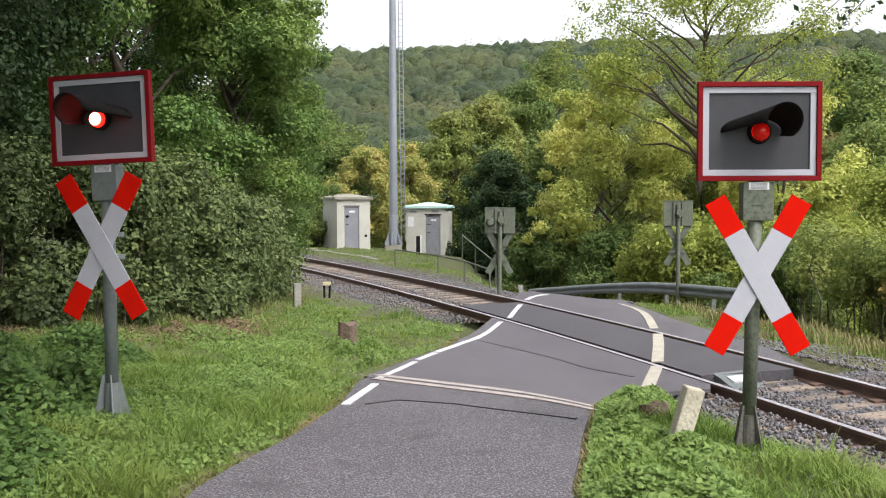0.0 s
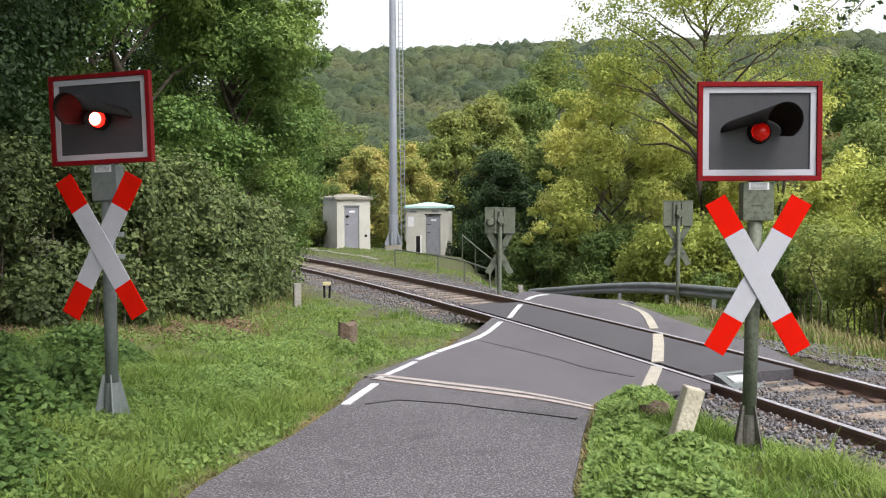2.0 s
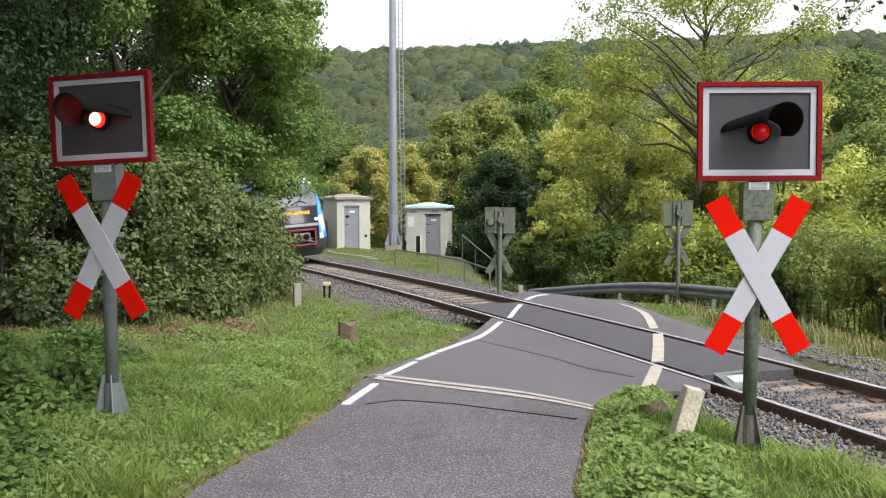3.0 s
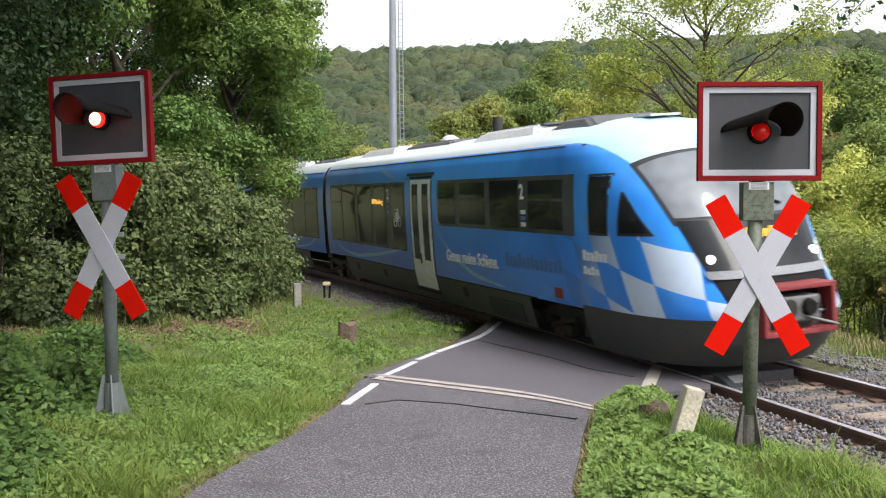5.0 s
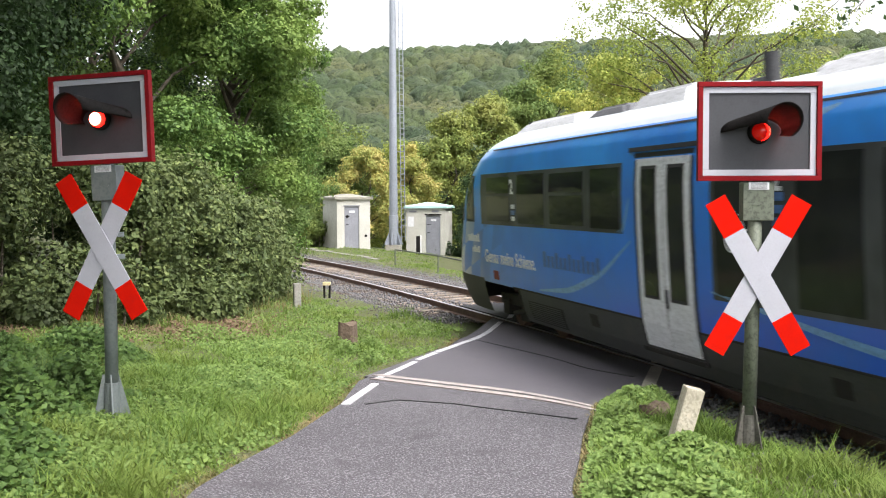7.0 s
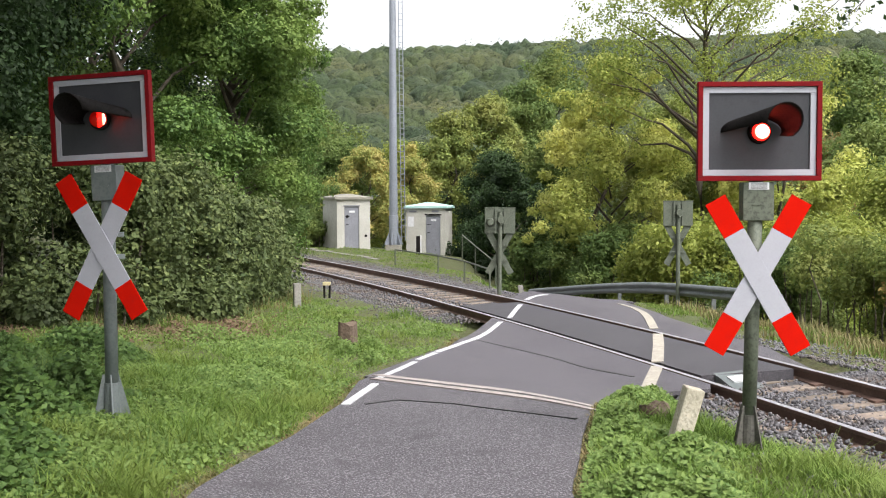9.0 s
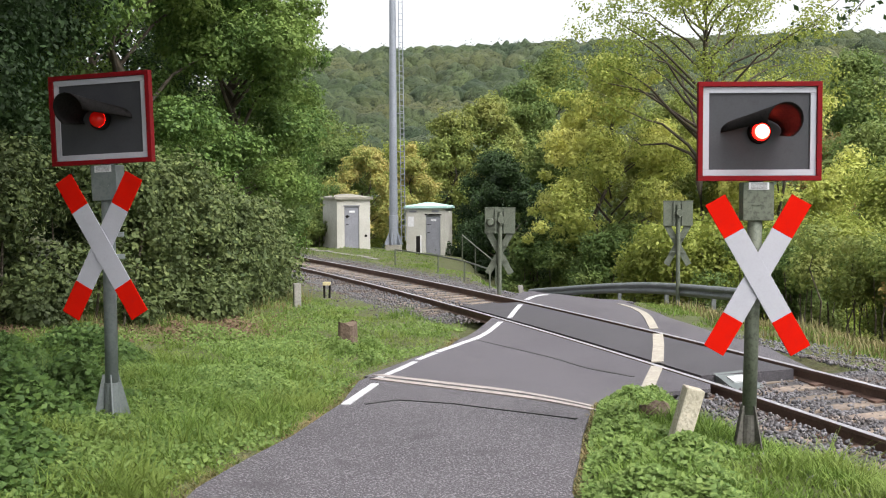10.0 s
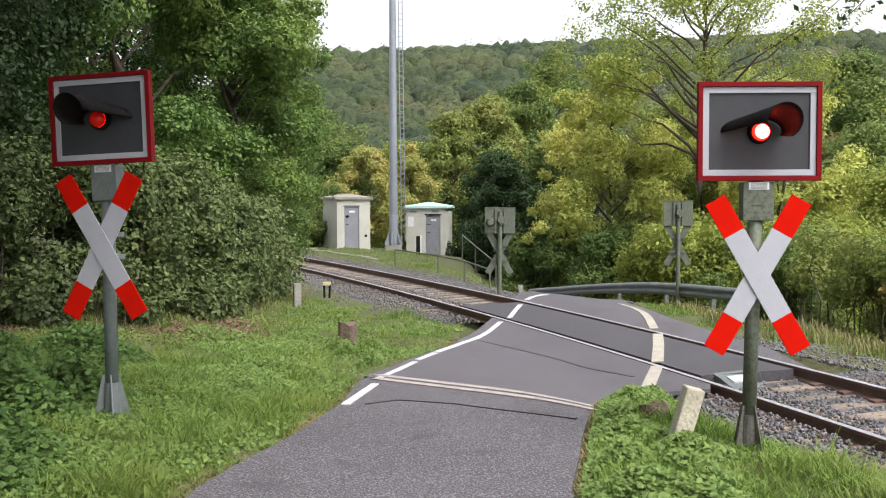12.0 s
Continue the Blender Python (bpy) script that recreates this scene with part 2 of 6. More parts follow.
def quads(name, P, material, parent=None, smooth=False):
    """Many four-cornered leaves in one mesh: P is (n, 4, 3)."""
    n = len(P)
    me = bpy.data.meshes.new(name)
    me.vertices.add(n * 4)
    me.vertices.foreach_set("co", np.ascontiguousarray(P, dtype=np.float32).ravel())
    me.loops.add(n * 4)
    me.loops.foreach_set("vertex_index", np.arange(n * 4, dtype=np.int32))
    me.polygons.add(n)
    me.polygons.foreach_set("loop_start", np.arange(0, n * 4, 4, dtype=np.int32))
    me.update(calc_edges=True)
    me.materials.append(material)
    ob = new(name, me)
    ob.parent = parent
    return ob


def words(name, text, size, material, parent, m, thick=0.003, label=""):
    cu = bpy.data.curves.new(name, "FONT")
    cu.body, cu.size, cu.extrude, cu.align_x = text, size, thick, "LEFT"
    cu.offset = size * 0.02
    tmp = new(name + "_outline", cu)
    me = bpy.data.meshes.new_from_object(tmp.evaluated_get(bpy.context.evaluated_depsgraph_get()))
    bpy.data.objects.remove(tmp)
    me.materials.clear()
    me.materials.append(material)
    ob = new(name, me)
    ob.parent = parent
    ob.matrix_basis = m
    if label:
        ob["label"] = label
    return ob


# ---- the line of the track ----
X0, Y0, HEAD, BEND, BEND2 = 2.4227, 19.7172, -1.2784, -0.0049, -0.0001
GRADE, CANT, GAUGE = 0.0046, 0.0766, 1.5
STEP = 0.25
S_AXIS = np.arange(-130, 190.01, STEP)
ss = np.clip(S_AXIS, -50, 18)
heading = HEAD + BEND * ss + BEND2 * ss * ss / 2 - 0.0035 * np.clip(S_AXIS - 18, 0, 90)
zero = int(round(130 / STEP))
cx = np.concatenate([[0], np.cumsum(np.cos((heading[1:] + heading[:-1]) / 2) * STEP)])
cy = np.concatenate([[0], np.cumsum(np.sin((heading[1:] + heading[:-1]) / 2) * STEP)])
cx += X0 - cx[zero]
cy += Y0 - cy[zero]


def track(s, u=0.0, z=0.0):
    """The place u metres beside the track's middle (positive on the far side) and z above the rails, s metres along it."""
    h = np.interp(s, S_AXIS, heading)
    u2 = u - CANT * z / GAUGE
    return (np.interp(s, S_AXIS, cx) - np.sin(h) * u2, np.interp(s, S_AXIS, cy) + np.cos(h) * u2, z + GRADE * np.clip(s, -60, 40) + CANT * u / GAUGE)


def track_pose(s):
    h = float(np.interp(s, S_AXIS, heading))
    x, y, z = track(s)
    return Matrix.Translation((float(x), float(y), float(z))) @ Matrix.Rotation(h, 4, "Z") @ Matrix.Rotation(math.atan(CANT / GAUGE), 4, "X")


def beside(x, y):
    """s and u of places in the plan."""
    x, y = np.asarray(x, float), np.asarray(y, float)
    sel = slice(0, None, 4)
    ax, ay, ah, asx = cx[sel], cy[sel], heading[sel], S_AXIS[sel]
    i = np.argmin((x[..., None] - ax) ** 2 + (y[..., None] - ay) ** 2, axis=-1)
    dx, dy = x - ax[i], y - ay[i]
    return asx[i] + dx * np.cos(ah[i]) + dy * np.sin(ah[i]), -dx * np.sin(ah[i]) + dy * np.cos(ah[i])


def smooth(t):
    t = np.clip(t, 0, 1)
    return t * t * (3 - 2 * t)


# left and right edges of the lane, from behind the camera to beyond the crest
LANE_Y = np.array([-30, 0, 6.8, 7.7, 8.8, 10.6, 12.6, 14.2, 16.6, 20.6, 24.9, 27, 31, 36, 44])
LANE_L = np.array([-1.9, -1.7, -1.54, -1.39, -1.19, -0.99, -0.97, -0.62, -0.02, 0.72, 1.72, 2.1, 2.6, 2.4, 0.0])
LANE_R = np.array([0.9, 0.82, 0.78, 0.95, 1.12, 1.45, 2.25, 3.05, 3.75, 4.35, 4.3, 4.7, 5.2, 5.0, 2.8])


def land(x, y):
    """Height of the ground."""
    x, y = np.asarray(x, float), np.asarray(y, float)
    s, u = beside(x, y)
    base = GRADE * np.clip(s, -60, 40)
    v = -u
    near = 0.40 * smooth((v - 1.7) / 1.6) * smooth((17.5 - y) / 11.5) - 0.14
    left = np.clip(-1.2 - x - 0.05 * (y - 8), 0, 40)
    near = near + 0.14 * smooth((v - 1.6) / 1.0) + (0.09 * np.clip(left, 0, 3) + 0.06 * np.clip(left - 3, 0, 14)) * smooth((v - 2.4) / 2.4)
    f = u - 4.0 - 3 * smooth((-s - 20) / 20)
    far = -0.16 - (0.1 + 0.13 * smooth((s + 32) / 16)) * np.clip(f, 0, 9) - 0.32 * np.clip(f - 9, 0, 26)
    z = base + np.where(u < 0, near, far)
    z = z - 0.07 * np.clip(y - 26.5, 0, 12) * smooth((x - 0.9) / 1.3) * smooth((6.6 - x) / 1.0)
    dist = np.hypot(x, y)
    hill = -8 + 56 * smooth((y - 110) / 330) + 0.03 * np.clip(x, -200, 300) * smooth((y - 110) / 200)
    z = np.where(y > 75, z + (hill - z) * smooth((y - 75) / 40), z)
    lump = 0.03 * np.sin(x * 2.1 + y * 1.3) * np.sin(y * 1.7 - x) + 0.02 * np.sin(5 * x + 2 * y)
    l, r = np.interp(y, LANE_Y, LANE_L), np.interp(y, LANE_Y, LANE_R)
    away = np.maximum(np.maximum(l - x, x - r), 0)
    return z + lump * smooth(away / 0.8) * smooth((np.abs(u) - 2) / 1)


def lane_z(x, y):
    """Height of the asphalt, which meets the rails' top at the track."""
    s, u = beside(x, y)
    base = GRADE * np.clip(s, -60, 40)
    top = base + CANT * np.clip(u, -1.6, 1.6) / GAUGE - 0.012
    g = land(x, y) + 0.03
    return top + (g - top) * smooth((np.abs(u) - 1.4) / 2.6)


# ---- ground ----
def axis(parts):
    return np.unique(np.concatenate([np.arange(a, b, c) for a, b, c in parts]).round(3))


def terrain():
    xs = axis([(-1600, -200, 100), (-200, -40, 10), (-40, -8, 1.0), (-8, 9, 0.2), (9, 40, 1.0), (40, 200, 10), (200, 1601, 100)])
    ys = axis([(-600, -40, 40), (-40, 4, 2), (4, 34, 0.2), (34, 80, 0.8), (80, 480, 8), (480, 3001, 140)])
    X, Y = np.meshgrid(xs, ys)
    Z = land(X, Y)
    inside = (X > np.interp(Y, LANE_Y, LANE_L) - 0.05) & (X < np.interp(Y, LANE_Y, LANE_R) + 0.05) & (Y < 44)
    Z = np.where(inside, np.minimum(Z, lane_z(X, Y) - 0.1), Z)
    s, u = beside(X, Y)
    Z = np.where((s > -5.2) & (s < 5.8) & (np.abs(u) < 1.9), np.minimum(Z, -0.3), Z)
    Z = np.where((np.abs(u) < 2.3), Z - 0.1, Z)
    w = len(xs)
    V = np.stack([X.ravel(), Y.ravel(), Z.ravel()], -1)
    i = (np.arange(len(ys) - 1)[:, None] * w + np.arange(w - 1)[None]).ravel()
    ob = link("ground", V, np.stack([i, i + 1, i + w + 1, i + w], -1).tolist(), SOIL, smooth=True)
    tagged(ob, "grassy verge and soil falling to a wooded valley", "ground", kind="structure")


def strip(name, left, right, material, lift, n=14, across=6, parent=None, zfun=lane_z, label="", thick=0.05):
    """A surface between two lines in the plan, following the lane's height, with closed edges."""
    left, right = np.array(left, float), np.array(right, float)

    def even(p, k):
        d = np.concatenate([[0], np.cumsum(np.hypot(*np.diff(p, axis=0).T))])
        t = np.linspace(0, d[-1], k)
        return np.stack([np.interp(t, d, p[:, 0]), np.interp(t, d, p[:, 1])], -1)
    L, R = even(left, n), even(right, n)
    k = np.linspace(0, 1, across + 1)
    P = L[:, None] * (1 - k[None, :, None]) + R[:, None] * k[None, :, None]
    Z = zfun(P[..., 0], P[..., 1]) + lift
    top = np.concatenate([P, Z[..., None]], -1).reshape(-1, 3)
    w, N = across + 1, n * (across + 1)
    V = np.concatenate([top, top - [0, 0, thick]])
    F = [(i * w + j, i * w + j + 1, (i + 1) * w + j + 1, (i + 1) * w + j) for i in range(n - 1) for j in range(across)]
    ring = [j for j in range(w)] + [i * w + w - 1 for i in range(1, n)] + [(n - 1) * w + j for j in range(w - 2, -1, -1)] + [i * w for i in range(n - 2, 0, -1)]
    F += [(ring[i], ring[(i + 1) % len(ring)], ring[(i + 1) % len(ring)] + N, ring[i] + N) for i in range(len(ring))]
    ob = link(name, V, F, material, parent, label)
    return ob


def on_track(s0, s1, u, n=20):
    s = np.linspace(s0, s1, n)
    x, y, _ = track(s, u)
    return np.stack([x, y], -1)


def lane():
    """The lane: an approach, slabs each side of the rails, the panel between them, lines, seams and the drain strip."""
    def edges(y0, y1, n=40):
        y = np.linspace(y0, y1, n)
        return np.stack([np.interp(y, LANE_Y, LANE_L), y], -1), np.stack([np.interp(y, LANE_Y, LANE_R), y], -1)
    road = empty("road", Matrix(), "narrow grey asphalt lane crossing the railway", "road", kind="structure")
    # approach up to the drain strip, which runs slantwise
    L, R = edges(-30, 13.0, 90)
    R = np.array([p for p in R if p[1] < 10.35] + [(1.47, 10.4)])
    strip("approach", L, R, ASPHALT_OLD, 0.0, 90, 12, road, label="coarse worn asphalt")
    # slab from the drain strip to the near rail
    near_rail = on_track(-2.35, 6.1, -0.80, 30)
    low = np.linspace((-0.95, 13.0), (1.47, 10.4), 30)
    low = np.concatenate([[(0.72, 20.5)], [(0.0, 16.9)], [(-0.62, 14.4)], low, [(2.05, 12.4), (2.6, 13.3), (3.25, 13.35)]])
    strip("near_slab", low, near_rail, ASPHALT, 0.004, 60, 16, road)
    strip("centre_panel", on_track(-5.0, 5.5, -0.60, 24), on_track(-4.6, 5.7, 0.63, 24), PANEL, 0.0, 40, 6, road, label="dark crossing panel between the rails", thick=0.2)
    far_rail = on_track(-5.4, 5.9, 0.80, 30)
    far_edge = np.concatenate([[(1.95, 26.6)], [(2.4, 26.6)], [(3.0, 26.4)], [(4.25, 25.6)], [(4.3, 23.0)], [(4.25, 20.5)], [(4.45, 18.3)], [(4.8, 16.2)]])
    strip("far_slab", far_rail, far_edge, ASPHALT, 0.002, 40, 12, road)
    L2, R2 = edges(25.8, 44, 20)
    strip("descending_lane", L2, R2, ASPHALT, -0.01, 20, 8, road)

    def line(name, pts, width, material, lift=0.012):
        p = np.array(pts, float)
        d = np.gradient(p, axis=0)
        d /= np.hypot(*d.T)[:, None]
        nrm = np.stack([-d[:, 1], d[:, 0]], -1) * (np.array(width).reshape(-1, 1) if not isinstance(width, float) else width) / 2
        strip(name, p + nrm, p - nrm, material, lift, max(8, 6 * len(p)), 2, road, thick=0.02)
    for a, b in [((-0.94, 10.46), (-0.76, 12.2)), ((-0.76, 12.75), (-0.38, 14.7)), ((-0.35, 14.95), (-0.12, 15.95)), ((-0.1, 16.1), (0.45, 18.2))]:
        line("edge_line", np.linspace(a, b, 4), 0.085, WHITE_LINE)
    line("edge_line", [(0.46, 18.25), (0.82, 19.7), (1.09, 20.95)], 0.1, WHITE_LINE)
    line("edge_line", [(1.29, 21.5), (1.5, 22.8), (1.66, 23.7)], 0.1, WHITE_LINE)
    line("edge_line", [(1.86, 24.6), (2.05, 25.2), (2.4, 25.7)], 0.115, WHITE_LINE)
    line("edge_line", [(2.02, 12.3), (2.5, 13.5), (2.95, 15.15)], 0.17, OLD_LINE)
    line("edge_line", [(3.02, 15.5), (3.33, 17.0), (3.56, 18.25)], 0.17, OLD_LINE)
    line("edge_line", [(3.62, 18.9), (3.78, 20.2), (3.9, 21.4), (3.98, 23.0), (3.9, 24.3)], 0.15, OLD_LINE)
    # the drain strip: two pale bands and a dark joint
    a, b = np.array((-0.8, 12.75)), np.array((1.45, 10.25))
    for off, w, m, nm in ((0.0, 0.15, CONCRETE_STRIP, "drain_edge"), (0.19, 0.07, TAR, "drain_joint"), (0.36, 0.15, CONCRETE_STRIP, "drain_edge")):
        line(nm, np.linspace(a + (0, off), b + (0.04, off), 8), w, m, 0.014 if m is CONCRETE_STRIP else 0.01)
    line("tar_seam", [(0.5, 18.5), (1.0, 17.6), (1.6, 16.4), (2.0, 15.3), (2.5, 14.45)], 0.05, TAR, 0.009)
    line("tar_seam", [(-0.75, 10.5), (-0.45, 10.8), (0.1, 10.5), (0.5, 10.1), (1.15, 9.5)], 0.03, TAR, 0.009)


def rails():
    prof = [(-0.075, -0.17), (0.075, -0.17), (0.075, -0.155), (0.012, -0.135), (0.01, -0.05), (0.036, -0.035), (0.036, -0.003), (0.034, 0.0), (-0.034, 0.0), (-0.036, -0.003), (-0.036, -0.035), (-0.01, -0.05), (-0.012, -0.135), (-0.075, -0.155)]
    line = empty("railway_track", Matrix(), "single railway track on grey ballast with wooden sleepers", "railway track", kind="structure")
    S = np.concatenate([np.arange(-130, -60, 5), np.arange(-60, 30, 0.5), np.arange(30, 186, 5)])
    for side in (-0.75, 0.75):
        V, F, T = [], [], []
        n = len(prof)
        for s in S:
            for u, z in prof:
                V.append(tuple(float(c) for c in track(s, side + u, z)))
        for i in range(len(S) - 1):
            for j in range(n):
                F.append((i * n + j, i * n + (j + 1) % n, (i + 1) * n + (j + 1) % n, (i + 1) * n + j))
                T.append(1 if j == 7 else 0)
        ob = link("rail", V, F, RAIL_RUST, line, "rusty steel rail with a bright running surface")
        ob.data.materials.append(RAIL_STEEL)
        ob.data.polygons.foreach_set("material_index", T)
    # bed of stone under the sleepers
    S = np.concatenate([np.arange(-130, -50, 4), np.arange(-50, 26, 0.5), np.arange(26, 186, 4)])
    U = [-2.9, -2.2, -1.75, -1.3, -0.75, 0, 0.75, 1.3, 1.75, 2.2, 2.9]
    Zs = [-0.42, -0.24, -0.17, -0.165, -0.17, -0.17, -0.17, -0.165, -0.17, -0.26, -0.5]
    V = [tuple(float(c) for c in track(s, u, 0)) for s in S for u in U]
    V = [(x, y, z + Zs[i % 11] - (0.2 if -5 < S[i // 11] < 5.4 else 0)) for i, (x, y, z) in enumerate(V)]
    F = [(i * 11 + j, i * 11 + j + 1, (i + 1) * 11 + j + 1, (i + 1) * 11 + j) for i in range(len(S) - 1) for j in range(10)]
    link("ballast_bed", V, F, BALLAST, line, "grey crushed stone bed", True)
    # sleepers, each a bevelled beam
    bm = box(-0.13, -1.3, -0.2, 0.13, 1.3, -0.145, 0.012)
    first = part("sleeper", bm, SLEEPER, line)
    first.matrix_basis = track_pose(-46)
    for i in range(1, 116):
        s = -46 + i * 0.6
        if -4.8 < s < 5.4:
            continue
        ob = new("sleeper", first.data)
        ob.parent = line
        ob.matrix_basis = track_pose(s + random.uniform(-0.03, 0.03)) @ pose(0, random.uniform(-0.04, 0.04), random.uniform(-0.012, 0.006), 0, 0, random.uniform(-1, 1))
    clip_bm = box(-0.07, -0.07, -0.16, 0.07, 0.07, -0.12, 0.01)
    me = bpy.data.meshes.new("rail_fastening")
    clip_bm.to_mesh(me)
    clip_bm.free()
    me.materials.append(RAIL_RUST)
    for i in range(24):
        s = 5.6 + i * 0.6
        for u in (-0.87, -0.63, 0.63, 0.87):
            ob = new("rail_fastening", me)
            ob.parent = line
            ob.matrix_basis = track_pose(s) @ pose(0, u, 0)


def rocks(name, P, size, material, label, seed):
    """Loose broken stones, one small faceted lump at each place of P."""
    rng = np.random.default_rng(seed)
    base = np.array([(0, 0, 1), (0.9, 0, 0.2), (0.2, 0.9, 0.3), (-0.8, 0.3, 0.1), (-0.3, -0.9, 0.2), (0.5, -0.6, -0.4), (0.1, 0.5, -0.8), (-0.5, -0.2, -0.8)])
    tri = [(0, 1, 2), (0, 2, 3), (0, 3, 4), (0, 4, 1), (1, 5, 6), (1, 6, 2), (2, 6, 3), (3, 6, 7), (3, 7, 4), (4, 7, 5), (4, 5, 1), (5, 7, 6)]
    n = len(P)
    a, t = rng.uniform(0, math.tau, n), rng.uniform(0, 1.2, n)
    sc = rng.uniform(0.6, 1.35, (n, 1, 3)) * rng.uniform(0.6, 1.25, (n, 1, 1)) * size
    B = base[None] * (1 + rng.uniform(-0.25, 0.25, (n, 8, 3))) * sc
    x = B[..., 0] * np.cos(a)[:, None] - B[..., 1] * np.sin(a)[:, None]
    y = B[..., 0] * np.sin(a)[:, None] + B[..., 1] * np.cos(a)[:, None]
    z = B[..., 2] * np.cos(t)[:, None] - x * np.sin(t)[:, None]
    x = x * np.cos(t)[:, None] + B[..., 2] * np.sin(t)[:, None]
    V = np.stack([x, y, z], -1) + P[:, None]
    F = (np.array(tri)[None] + (np.arange(n) * 8)[:, None, None]).reshape(-1, 3)
    me = bpy.data.meshes.new(name)
    me.vertices.add(n * 8)
    me.vertices.foreach_set("co", V.astype(np.float32).ravel())
    me.loops.add(len(F) * 3)
    me.loops.foreach_set("vertex_index", F.astype(np.int32).ravel())
    me.polygons.add(len(F))
    me.polygons.foreach_set("loop_start", np.arange(0, len(F) * 3, 3, dtype=np.int32))
    me.update(calc_edges=True)
    me.materials.append(material)
    return tagged(new(name, me), label, "gravel", kind="stuff")


def stones():
    m, n, l, b = nodes_of("broken_stone")
    geo = n.new("ShaderNodeNewGeometry").outputs["Random Per Island"]
    src = n.new("ShaderNodeTexCoord").outputs["Object"]
    c = mix(n, l, geo, (0.07, 0.068, 0.076), (0.19, 0.182, 0.196))
    c = mix(n, l, ramp(n, l, noise_node(n, l, src, 0.9), 0.5, 0.7), c, (0.12, 0.085, 0.065))
    l.new(c, b.inputs["Base Color"])
    b.inputs["Roughness"].default_value = 0.9
    rng = np.random.default_rng(5)
    s = np.concatenate([rng.uniform(1.0, 16, 22000), rng.uniform(-26, -2.4, 17000), rng.uniform(-48, -26, 6000)])
    u = np.where(rng.random(len(s)) < 0.62, rng.uniform(-2.6, 2.8, len(s)), rng.uniform(-3.3, 3.2, len(s)))
    keep = (np.abs(np.abs(u) - 0.75) > 0.1) & ~((s < 5.4) & (s > -2.3) & (u < 0)) & ~((s > -5.6) & (s < 5.6) & (u < 1.9))
    extra = (s > -5) & (s < -2.4) & (u < -1.0)
    keep |= extra
    s, u = s[keep], u[keep]
    x, y, z = track(s, u, 0)
    clear = ~((x > np.interp(y, LANE_Y, LANE_L) - 0.1) & (x < np.interp(y, LANE_Y, LANE_R) + 0.1) & (np.abs(u) > 1.2) & (y < 27))
    s, u, x, y, z = s[clear], u[clear], x[clear], y[clear], z[clear]
    zz = np.interp(u, [-2.9, -2.2, -1.75, 1.75, 2.2, 2.9], [-0.42, -0.24, -0.165, -0.165, -0.26, -0.5])
    zz = np.maximum(zz, land(x, y) - z)
    rocks("ballast_stones", np.stack([x, y, z + zz + rng.uniform(-0.015, 0.016, len(s))], -1), 0.024, m, "grey broken ballast stones along the track", 3)


